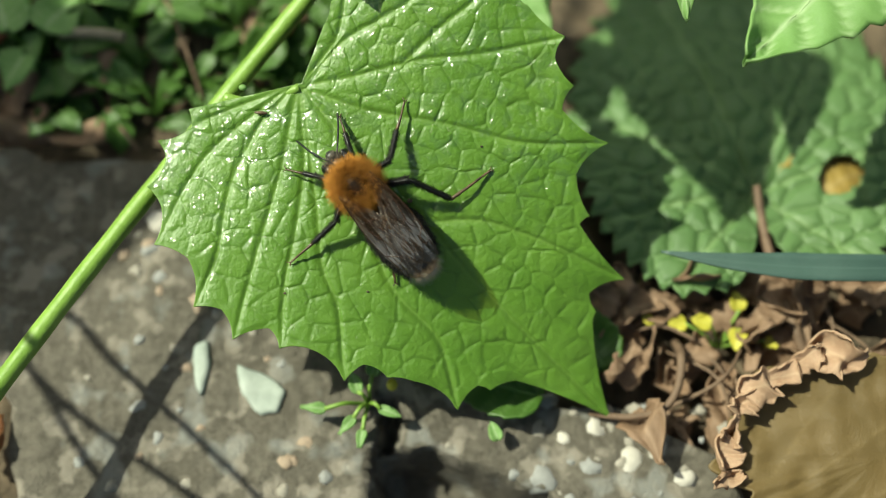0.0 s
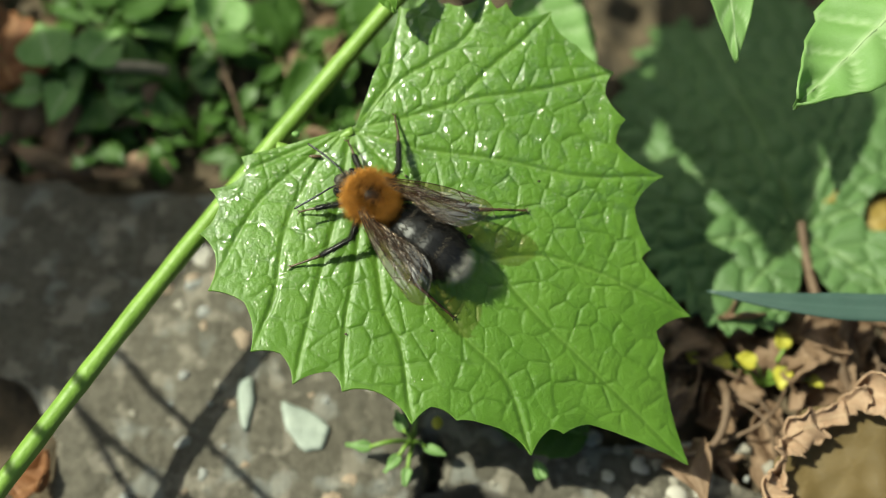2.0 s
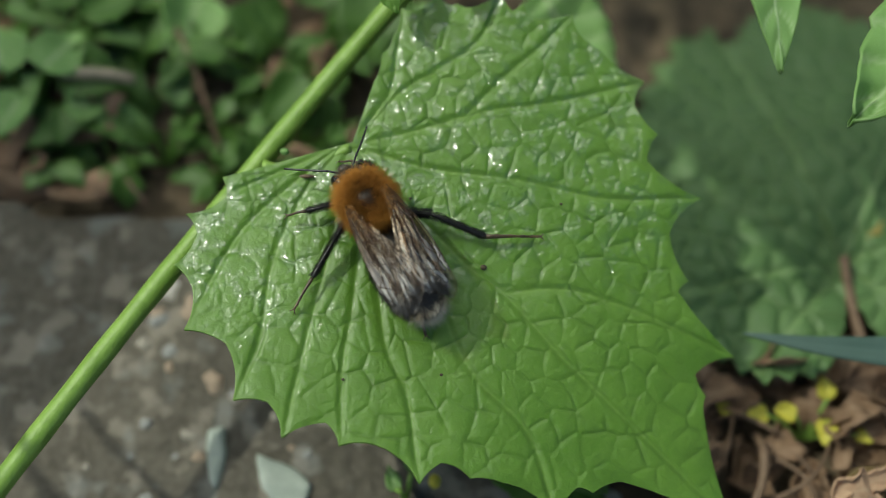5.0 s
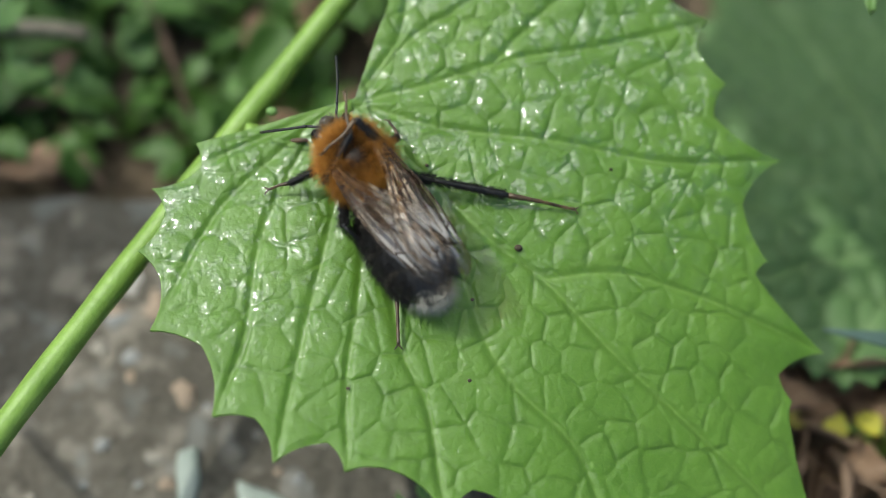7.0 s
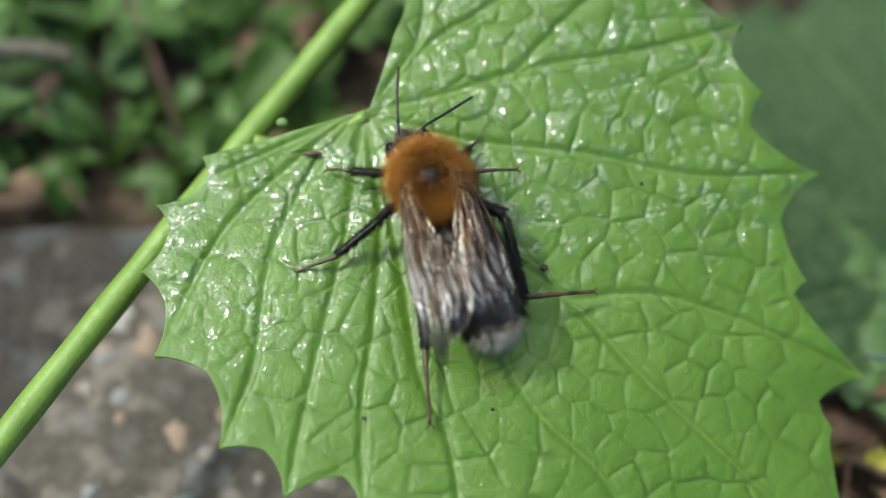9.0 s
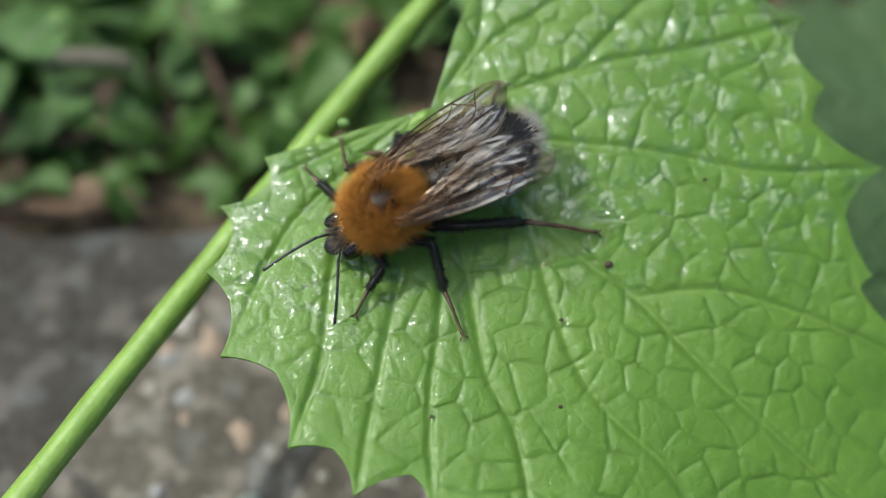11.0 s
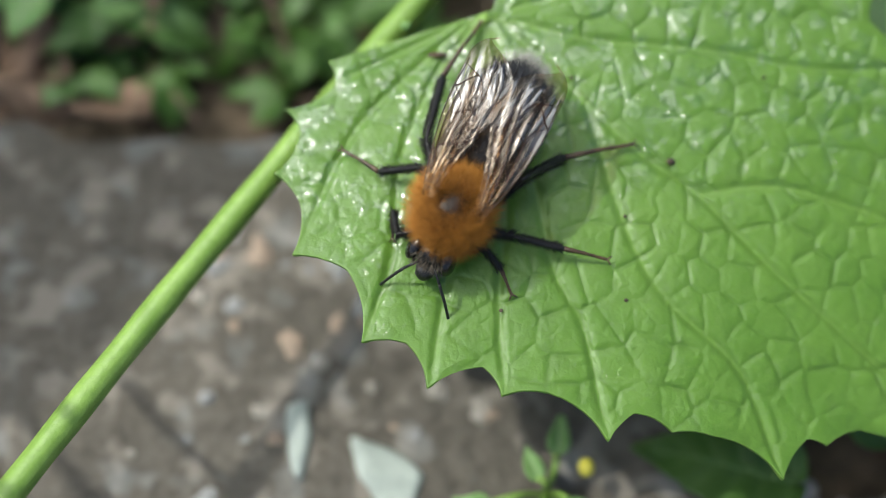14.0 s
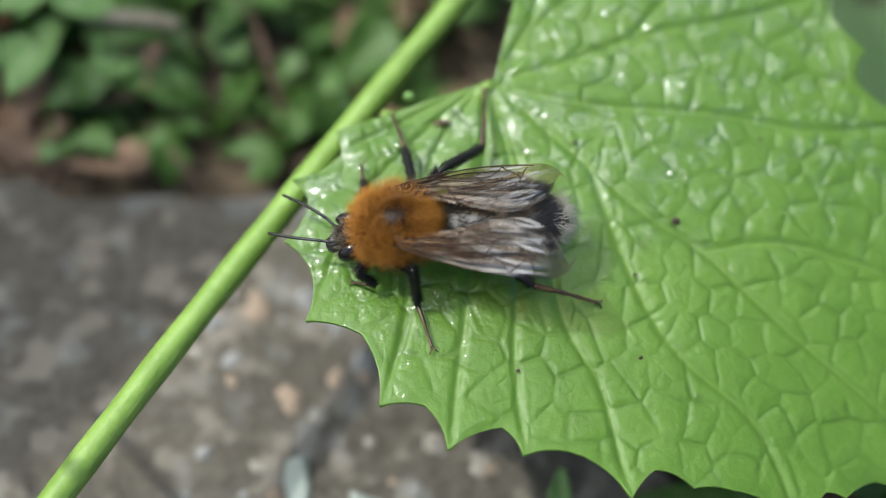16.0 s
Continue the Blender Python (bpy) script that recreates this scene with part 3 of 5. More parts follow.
def mustard_plant():
    plant = thing("herb_plant", "bright green garlic mustard stem with a large toothed puckered leaf", "plant", m=at_mm(0, 35.57, 18.77, 20))
    leaf_blade(plant)
    line = smooth_path([(-50, -100, -14), (-37, -72, 7), (-24.9, -43.1, 5.7), (-19.4, -31.7, 2.6), (-13.5, -20.8, 0.6), (-7.0, -10.2, -0.2), (0.0, 0.0, 0.0), (7.5, 9.8, 1.4), (15.5, 19.2, 3.9), (24.1, 28.3, 7.5), (33.1, 36.9, 12.2), (43, 45, 22)], 14)
    stem = part("stem", tube(line, 0.8 + 0.025 * np.sin(np.arange(len(line)) * 0.8), 32, 0.045), STEM, plant, "ribbed pale green stem")
    stem.matrix_basis = plant.matrix_basis.inverted() @ at_mm(*STEM_PIVOT)
    SWAYING.append(stem)
    stalk = smooth_path([(-17.6, 12.2, -7.6), (-15.4, 11.9, -7.6), (-13.0, 12.6, -7.2), (-11.0, 13.7, -6.7)], 6)
    part("leaf_stalk", tube(stalk, np.linspace(0.5, 0.4, len(stalk)), 10), STEM, plant)
    bud = ball((-15.9, 13.3, -6.9), (0.36, 0.28, 0.28), 6, 9)
    part("bud", bud, LEAF_PALE, plant, "tiny pale bud in the leaf axil")
    for x, y, turn, length, tilt in ((-9.4, 25.2, -155, 4.2, 0), (-5.4, 29.2, -170, 5.0, 10), (-8, 24.6, 10, 3, -10)):
        v, f, vein = simple_leaf(length, length * 0.62, 6, 0.2, 0.1, 0.1, int(length * 10))
        ob = part("young_leaf", (v, f), LEAF, plant, attrs={"vein": vein})
        ob.matrix_basis = at_mm(x, y + 2, -4.2, tilt, 0, turn)
        thicken(ob, 0.15)
    for x, y in ((-0.9, 4.9), (-3.9, -2.9), (4.9, 9.8), (-6.4, 9.9), (-3.7, 1.8), (-10.9, -3.3)):
        size = 0.21 if y == 4.9 else 0.1
        speck = ball((x, y, leaf_level(x, y) + 0.12), (size * 1.2, size, size * 0.8), 5, 8)
        part("speck", speck, SOIL, plant, "dark soil speck on the leaf")
    part("scar", ball((-14.1, 11.4, leaf_level(-14.1, 11.4) + 0.12), (0.6, 0.16, 0.12), 5, 8), TARSUS, plant, "rusty scar on the leaf")
    return plant


plant = mustard_plant()

# ---- the bee; x ahead, y to its left, z up from the leaf ----
def furry(name, parent, n, centre, radii, length, material, seed, keep=None, lean=(-0.5, 0, 0), thick=0.022, spread=0.35, segments=2, grow=None, clump=0.5):
    """Hairs as thin tapered spikes that stand on an ellipsoid and curve towards lean."""
    rng = np.random.default_rng(seed)
    verts, faces, along = [], [], []
    made = 0
    while made < n:
        d = rng.normal(size=3)
        d /= np.linalg.norm(d)
        if keep is not None and not keep(d, rng.random()):
            made += 0.2
            continue
        made += 1
        root = np.array(centre) + d * radii
        normal = d / np.array(radii)
        normal /= np.linalg.norm(normal)
        tuft = np.array(noise.noise_vector(Vector(root) * 0.9))
        way = normal + np.array(lean) * 0.6 + rng.normal(0, spread * 0.55, 3) + clump * tuft
        way /= np.linalg.norm(way)
        share = grow(d) if grow else 1
        size = length * rng.uniform(0.5, 1.4) * share
        a = np.cross(way, rng.normal(size=3))
        a /= np.linalg.norm(a)
        b = np.cross(way, a)
        n0 = len(verts)
        for k in range(segments + 1):
            t = k / segments
            p = root + way * size * t + np.array(lean) * size * 0.35 * t * t
            if k == segments:
                verts.append(p)
                along.append(share)
            else:
                r = thick * (1 - 0.6 * t)
                for j in range(3):
                    q = 2 * math.pi * j / 3
                    verts.append(p + r * (a * math.cos(q) + b * math.sin(q)))
                    along.append(t * share)
        for k in range(segments - 1):
            for j in range(3):
                o, j1 = n0 + 3 * k, (j + 1) % 3
                faces.append((o + j, o + j1, o + 3 + j1, o + 3 + j))
        o = n0 + 3 * (segments - 1)
        for j in range(3):
            faces.append((o + j, o + (j + 1) % 3, len(verts) - 1))
    return part(name, (verts, faces), material, parent, attrs={"along": along})


def abdomen_width(u):
    ring = 0.06 * abs(math.sin((u + 1) * 7.2))
    return (1 - 0.25 * max(u, 0) ** 2) * (1.03 - ring)


def wing_shape(length, width, side):
    """A wing from its hinge at the origin back along -x, with a wrinkled membrane, and its veins."""
    nu, nv = 40, 44
    verts = []

    def spot(u, v):
        lead = 0.16 * width * math.sin(math.pi * min(u * 1.05, 1)) + 0.04 * width
        rear = -width * (math.sin(math.pi * min(u, 1) ** 2.1 * 0.9 + 0.12 + 0.25 * min(u, 1)) ** 0.75 if u < 0.98 else 0.45)
        y = lead + (rear - lead) * v
        if u > 0.88:
            y = y * math.sqrt(max(0.0, 1 - ((u - 0.88) / 0.121) ** 2)) + (1 - math.sqrt(max(0.0, 1 - ((u - 0.88) / 0.121) ** 2))) * (-0.45 * width)
        z = 0.028 * math.sin(v * 33 + 2.0 * math.sin(u * 4)) * min(1, u * 2.5) + 0.02 * math.sin(v * 17 + u * 3) * min(1, u * 2) + 0.3 * math.sin(math.pi * v) * (0.3 + 0.7 * u)
        if u > 0.8:
            z *= 1 - ((u - 0.8) / 0.2) ** 2
        return (-length * u, side * y, z)

    for i in range(nu + 1):
        for k in range(nv + 1):
            verts.append(spot(i / nu, k / nv))
    w = nv + 1
    faces = [(i * w + k, i * w + k + 1, (i + 1) * w + k + 1, (i + 1) * w + k) for i in range(nu) for k in range(nv)]
    lines = [[(0, 0.05), (0.3, 0.02), (0.6, 0.02), (0.84, 0.08)], [(0, 0.2), (0.3, 0.2), (0.55, 0.28), (0.66, 0.05)], [(0.03, 0.4), (0.3, 0.5), (0.6, 0.6), (0.78, 0.62)],
             [(0.05, 0.7), (0.3, 0.85), (0.5, 0.92)], [(0.3, 0.2), (0.33, 0.5)], [(0.5, 0.26), (0.56, 0.6)], [(0.66, 0.05), (0.74, 0.4), (0.6, 0.6)], [(0.32, 0.5), (0.36, 0.86)], [(0.74, 0.4), (0.8, 0.1)]]
    shapes = []
    for line in lines:
        path = [Vector(spot(u, v)) + Vector((0, 0, 0.015)) for u, v in smooth_path(line, 6)]
        shapes.append(tube(path, np.linspace(0.048, 0.024, len(path)), 5))
    return (verts, faces), shapes


def leg_shapes(joints, thick):
    """Thigh, shin and the jointed foot with its claws, each from its own joint; and the shin's and thigh's ends."""
    k, a, f = (q - p for p, q in zip(joints, joints[1:]))
    o = Vector((0, 0, 0))
    femur = tube(smooth_path([o, k * 0.3, k * 0.75, k * 1.03], 3), np.interp(np.linspace(0, 1, 10), [0, 0.3, 0.75, 1], [thick * 0.8, thick, thick * 0.8, thick * 0.55]), 9)
    tibia = tube(smooth_path([o, a * 0.35, a * 0.8, a], 3), np.interp(np.linspace(0, 1, 10), [0, 0.35, 0.8, 1], [thick * 0.5, thick * 0.85, thick * 1.05, thick * 0.7]), 9)
    steps = smooth_path([o, f * 0.45 + Vector((0, 0, 0.14)), f * 0.8, f], 5)
    foot = tube(steps, [thick * (0.82 - 0.38 * min(1, i / 7) ** 0.6 + (0.1 if i % 3 == 2 else 0)) for i in range(len(steps))], 8)
    way = f.normalized()
    side = way.cross(Vector((0, 0, 1))).normalized()
    claws = [tube([f, f + way * 0.2 + side * s * 0.16, f + way * 0.26 + side * s * 0.26 - Vector((0, 0, 0.12))], [0.06, 0.045, 0.015], 5) for s in (-1, 1)]
    return femur, tibia, join(foot, *claws), (k, a, f)


def limb_hair(name, parent, a, b, radius, n, length, material, seed):
    """Bristles round a limb from a to b."""
    rng = np.random.default_rng(seed)
    a, b = np.array(a), np.array(b)
    way = (b - a) / np.linalg.norm(b - a)
    verts, faces, along = [], [], []
    for _ in range(n):
        d = np.cross(way, rng.normal(size=3))
        d /= np.linalg.norm(d)
        root = a + (b - a) * rng.random() + d * radius
        tip = root + (d * 0.7 + way * 0.8 + rng.normal(0, 0.2, 3)) * length * rng.uniform(0.5, 1.2)
        c = np.cross(d, way) * 0.0085
        o = len(verts)
        verts += [root + c, root - c, root + way * 0.03, tip]
        along += [0, 0, 0, 1]
        faces += [(o, o + 1, o + 3), (o + 1, o + 2, o + 3), (o + 2, o, o + 3)]
    return part(name, (verts, faces), material, parent, attrs={"along": along})


WINGS, LEGS, FEELERS = {}, {}, {}


def bumblebee():
    bee = thing("bumblebee", "tree bumblebee with ginger furry thorax, black abdomen and white tail", "bee")
    # thorax
    tc, tr = (0.0, 0.0, 3.15), (1.74, 1.54, 1.48)
    thorax = part("thorax", ball(tc, tr, 18, 26), THORAX, bee, "ginger furry thorax with a bald dark centre")

    def crown(d, r):
        bald = math.hypot(d[0] * 1.6 + 0.05, d[1] * 1.55)
        return not (d[2] > 0.5 and bald < 1.05 * r**0.6) and d[2] > -0.35

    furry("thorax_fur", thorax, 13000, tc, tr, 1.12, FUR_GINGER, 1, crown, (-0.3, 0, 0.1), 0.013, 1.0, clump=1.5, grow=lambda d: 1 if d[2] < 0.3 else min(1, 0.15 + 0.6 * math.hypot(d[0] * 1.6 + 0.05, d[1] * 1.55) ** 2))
    furry("breast_fur", thorax, 1600, tc, (1.9, 1.7, 1.6), 0.7, FUR_GREY, 2, lambda d, r: d[2] < -0.25, (-0.4, 0, -0.2))
    # head
    hc, hr = (2.35, 0.0, 2.05), (0.8, 1.05, 1.0)
    head = part("head", ball(hc, hr, 12, 18), CUTICLE, bee, "black head with short dark fur")
    for s in (1, -1):
        part("eye", moved(ball((0, 0, 0), (0.82, 0.42, 0.6), 10, 14), mm_pose(2.4, s * 0.98, 2.45, s * 20, 25, s * 12)), EYE, head, "glossy black compound eye")
        base = Vector((2.95, s * 0.38, 2.4))
        elbow, mid, tip = Vector((0.75, s * 0.7, 0.1)), Vector((1.9, s * 1.7, -0.6)), Vector((3.1, s * 2.6, -1.45))
        scape = tube([(0, 0, 0), elbow * 0.5, elbow], [0.07, 0.075, 0.08], 8)
        lash = smooth_path([elbow, mid, tip], 8)
        whip = tube(lash, [0.078 + 0.01 * (i % 2) for i in range(len(lash))], 8)
        ob = part("antenna", join(scape, whip), CUTICLE, head, "thin black jointed antenna")
        ob.matrix_basis = at_mm(*base)
        FEELERS[s] = (ob, base, tip)
    part("face", tube([(3.0, 0, 1.95), (3.4, 0, 1.5), (3.5, 0, 1.0)], [0.6, 0.5, 0.3], 10), CUTICLE, head)
    furry("head_fur", head, 700, hc, hr, 0.45, FUR_GREY, 3, lambda d, r: abs(d[1]) < 0.8 and d[2] > -0.4, (0.3, 0, 0.2))
    # abdomen
    ac, ar = (-5.6, 0.0, 2.35), (4.0, 2.2, 1.65)
    abdomen = part("abdomen", ball(ac, ar, 44, 30, abdomen_width), CUTICLE, bee, "black banded abdomen with a white furry tail")
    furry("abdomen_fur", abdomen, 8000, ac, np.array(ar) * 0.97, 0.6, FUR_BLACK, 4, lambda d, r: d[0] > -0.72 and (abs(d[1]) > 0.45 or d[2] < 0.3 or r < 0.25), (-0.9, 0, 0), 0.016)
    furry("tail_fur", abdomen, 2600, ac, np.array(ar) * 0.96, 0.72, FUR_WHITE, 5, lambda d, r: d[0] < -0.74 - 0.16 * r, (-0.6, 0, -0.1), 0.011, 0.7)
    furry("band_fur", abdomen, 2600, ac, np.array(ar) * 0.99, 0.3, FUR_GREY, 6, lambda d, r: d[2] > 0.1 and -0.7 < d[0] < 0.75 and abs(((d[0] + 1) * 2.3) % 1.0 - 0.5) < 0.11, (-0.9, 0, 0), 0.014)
    # wings
    for s in (1, -1):
        for name, hinge, length, width in (("forewing", (0.1, s * 1.6, 4.4), 9.5, 2.75), ("hindwing", (-0.75, s * 1.65, 4.2), 6.9, 2.1)):
            blade, veins = wing_shape(length, width, s)
            ob = part(name, blade, WING, bee, "smoky translucent brown wing")
            for vein in veins:
                part("vein", vein, CUTICLE_BROWN, ob)
            WINGS[name, s] = (ob, hinge)
    # legs: hip, knee, ankle, toe on the left side
    stance = {"foreleg": ((1.4, 1.0, 1.9), (1.9, 2.4, 2.0), (2.68, 3.3, 0.88), (3.47, 4.3, 0.12), 0.17, 500),
              "midleg": ((0.2, 1.3, 1.8), (-0.01, 3.5, 2.54), (-0.79, 5.97, 1.08), (-1.48, 8.27, 0.12), 0.19, 800),
              "hindleg": ((-1.0, 1.3, 1.8), (-2.96, 3.36, 2.62), (-6.65, 5.82, 1.17), (-10.1, 8.01, 0.12), 0.23, 1200)}
    for name, (*joints, thick, hairs) in stance.items():
        for s in (1, -1):
            pts = [Vector((x, s * y, z)) for x, y, z in joints]
            femur, tibia, foot, (k, a, f) = leg_shapes(pts, thick)
            leg = part(name, femur, CUTICLE, bee, "black hairy leg with a rust-brown foot")
            limb_hair("thigh_fur", leg, k * 0.1, k, thick * 0.85, hairs, 0.44, FUR_BLACK, 7)
            shin = part("tibia", tibia, CUTICLE, leg)
            fringe = limb_hair("shin_fur", leg, a * 0.02, a * 0.95, thick * 0.85, hairs, 0.34, FUR_BLACK, 8)
            sole = part("foot", foot, TARSUS, leg, "rust-brown jointed foot with claws")
            LEGS[name, s] = (leg, (shin, fringe), sole, pts)
    return bee


bee = bumblebee()
cam.data.dof.focus_object = LEGS["midleg", 1][0]

# ---- leaves and stalks round about ----
def loose_leaf(name, label, category, length, width, material, m, seed, group="", thick=0.2, rough=0.0, **shape):
    v, f, vein = simple_leaf(length, width, seed=seed, **shape)
    if rough:
        v = crumple(v, rough, 2.2 / length, seed)
    if length > 7.5:
        ob = thing(name, label, category, group, m)
        thicken(part("leaf_blade", (v, f), material, ob, attrs={"vein": vein}), thick)
        row = 2 * shape.get("nv", 10) + 1
        spine = [np.array(v[i * row + row // 2]) - np.array((0, 0, 0.12)) for i in range(shape.get("nu", 36) + 1)]
        part("midrib", tube(spine, np.linspace(0.28, 0.08, len(spine)), 7), material, ob, attrs={"vein": np.ones(7 * len(spine))})
        return ob
    ob = mesh_object(name, v, f, material, attrs={"vein": vein})
    ob.matrix_basis = m
    thicken(ob, thick)
    return tagged(ob, label, category, group)


def big_leaf():
    """The broad heart-shaped leaf behind, on its brown stalk, with an eaten hole."""
    plant = thing("broad_leaf_plant", "broad deep green leaf with an eaten hole on brown stalk", "plant")
    a = np.linspace(-90, 270, 420, endpoint=False)
    r = np.interp(a, [-90, -84, -72, -50, -25, 5, 40, 70, 90, 110, 140, 175, 205, 230, 250, 262, 270], [1.5, 4, 9, 12.5, 14, 15.5, 21, 28, 32, 28, 21, 16.5, 15, 14, 11.5, 5, 1.5])
    r = r * (1 + 0.045 * ((a / 7.5) % 1.0 - 0.5) * 2)
    border = np.stack([r * np.cos(np.radians(a)), r * np.sin(np.radians(a))], 1)
    pts, faces = fan_mesh(border, np.array((0.0, 0.6)), 90, 0.8)
    rng = np.random.default_rng(9)
    gap, _ = cells(pts + 0.7 * np.stack([wavy(pts, 0.2, 3), wavy(pts, 0.2, 9)], 1), 2.6, rng)
    ang = np.degrees(np.arctan2(pts[:, 1], pts[:, 0]))
    far = np.hypot(pts[:, 0], pts[:, 1])
    ribs = np.min([np.abs((ang - k + 180) % 360 - 180) for k in (102, 145, 60, 190, 15, 228, -45)], axis=0)
    rib = np.exp(-((np.radians(ribs) * far / 0.35) ** 2))
    z = 1.2 * np.sin(far * 0.16) + 0.9 * wavy(pts, 0.1, 5) + 0.45 * (1 - np.exp(-((gap / 0.4) ** 1.5))) - 0.3 * rib
    mid = [pts[list(f)].mean(0) for f in faces]
    faces = [f for f, m in zip(faces, mid) if ((m[0] - 8.6) / 2.3) ** 2 + ((m[1] - 0.8 - 0.3 * (m[0] - 8.6)) / 2.2) ** 2 > 1]
    blade = part("leaf_blade", (np.column_stack([pts, z]), faces), LEAF_DARK, plant, attrs={"vein": np.maximum(rib, 0.4 * np.exp(-((gap / 0.15) ** 2)))})
    blade.matrix_basis = at_mm(30.3, 48.1, 0.2, -9, 0, 4)
    thicken(blade, 0.25)
    line = smooth_path([(30.3, 48.3, 1.7), (30.8, 44, 1.0), (31.6, 38, 1.6), (33.4, 32.0, 1.0), (35, 27, -3)], 8)
    part("stalk", tube(line, np.linspace(0.42, 0.6, len(line)), 8), BARK, plant, "thin brown leaf stalk")
    return plant


big_leaf()
loose_leaf("leaf", "pale green smooth leaf lit by the sun", "leaf", 20, 12.5, LEAF_PALE, at_mm(39.4, 64.2, 23.8, 0, 0, 133), 31, "overhanging leaves", teeth=9, tooth=0.16, curl=0.02, bend=0.06, pleat=0.12)
loose_leaf("leaf", "narrow pale green leaf tip hanging down", "leaf", 14, 5.4, LEAF_PALE, at_mm(19.6, 69.8, 22.8, 0, 0, 185), 32, "overhanging leaves", teeth=5, tooth=0.06)
loose_leaf("leaf", "pale green young leaf behind the toothed leaf", "leaf", 13, 7, LEAF_PALE, at_mm(4.5, 69, 9, 0, 5, 205), 33, "overhanging leaves", teeth=7, tooth=0.1)

loose_leaf("dead_leaf", "dry ochre leaf lying under the broad leaf", "dead leaf", 11, 9, LEAF_OCHRE, at_mm(34.2, 46.6, -0.6, 4, 0, -60), 55, "leaf litter", rough=0.5)


def blade_of_grass():
    line = smooth_path([(19.5, 39.2, 8.2), (25, 38.2, 8.5), (32, 37.6, 8.5), (40, 37.6, 8), (52, 39, 3), (58, 41, -3)], 6)
    v, f = grass_blade(line, [1.25 * min(1, 0.05 + 2.6 * i / len(line)) for i in range(len(line))])
    grass = thing("grass_blade", "blue-green smooth grass blade", "grass")
    thicken(part("blade", (v, f), BLADE, grass, attrs={"vein": np.zeros(len(v))}), 0.15)
    rib = tube([Vector(p) - Vector((0, 0, 0.1)) for p in line], np.linspace(0.1, 0.2, len(line)), 7)
    part("midrib", rib, BLADE, grass, attrs={"vein": np.ones(len(rib[0]))})
    return grass


blade_of_grass()


def ochre_leaf():
    """A large dry leaf with a torn, curled and paler rim."""
    leaf = thing("dry_leaf", "large dry ochre leaf with a pale curled torn rim", "dead leaf")
    rng = np.random.default_rng(3)
    a = np.linspace(0, 2 * math.pi, 200, endpoint=False)
    r = 13.5 + 1.5 * np.sin(3 * a + 1) + 0.9 * np.sin(7 * a) + 0.5 * np.sin(17 * a + 2) + 0.3 * np.sin(31 * a)
    border = np.stack([r * np.cos(a) * 1.05, r * np.sin(a) * 0.72], 1)
    pts, faces = fan_mesh(border, np.zeros(2), 40, 0.8)
    s = np.r_[0, np.repeat(np.linspace(0, 1, 41)[1:] ** 0.8, 200)]
    z = 2.6 * s**2 * (0.5 + 0.5 * np.sin(np.arctan2(pts[:, 1], pts[:, 0]) * 2 + 0.6)) + 0.9 * wavy(pts, 0.12, 4) + 0.3 * wavy(pts, 0.5, 7)
    ribs = np.abs(np.sin(np.arctan2(pts[:, 1] + 3, pts[:, 0] + 14) * 9))
    vein = np.exp(-((ribs / 0.12) ** 2)) * 0.8
    body = part("leaf_blade", (np.column_stack([pts, z]), faces), LEAF_DRY, leaf, attrs={"vein": vein})
    body.matrix_basis = at_mm(38.5, 21.5, 4.5, 8, -8, 12)
    thicken(body, 0.25)
    for n, (x, y, z, rz, size) in enumerate(((31.0, 29.4, 6.6, 25, 3.0), (33.4, 30.2, 7.0, -5, 3.6), (28.8, 28.2, 6.4, 15, 2.6), (26.8, 26.6, 6.2, 40, 3.4), (25.6, 24.6, 5.8, 60, 2.6), (24.8, 22.6, 5.4, 80, 2.4), (24.5, 20.6, 5.0, 95, 2.6), (24.7, 18.4, 4.6, 105, 2.2))):
        v, f, vn = simple_leaf(size * 1.1, size * rng.uniform(0.7, 1.1), 4, 0.4, rng.uniform(0.2, 0.5), 0.2, n + 60, 22, 8)
        v = crumple(v, 1.3, 0.55, n)
        flap = part("curled_rim", (v, f), LEAF_CURL, leaf, "pale pinkish curled rim of the dry leaf", attrs={"vein": vn})
        flap.matrix_basis = at_mm(x, y, z, 25, 20, rz - 90)
        thicken(flap, 0.2)
    return leaf


ochre_leaf()


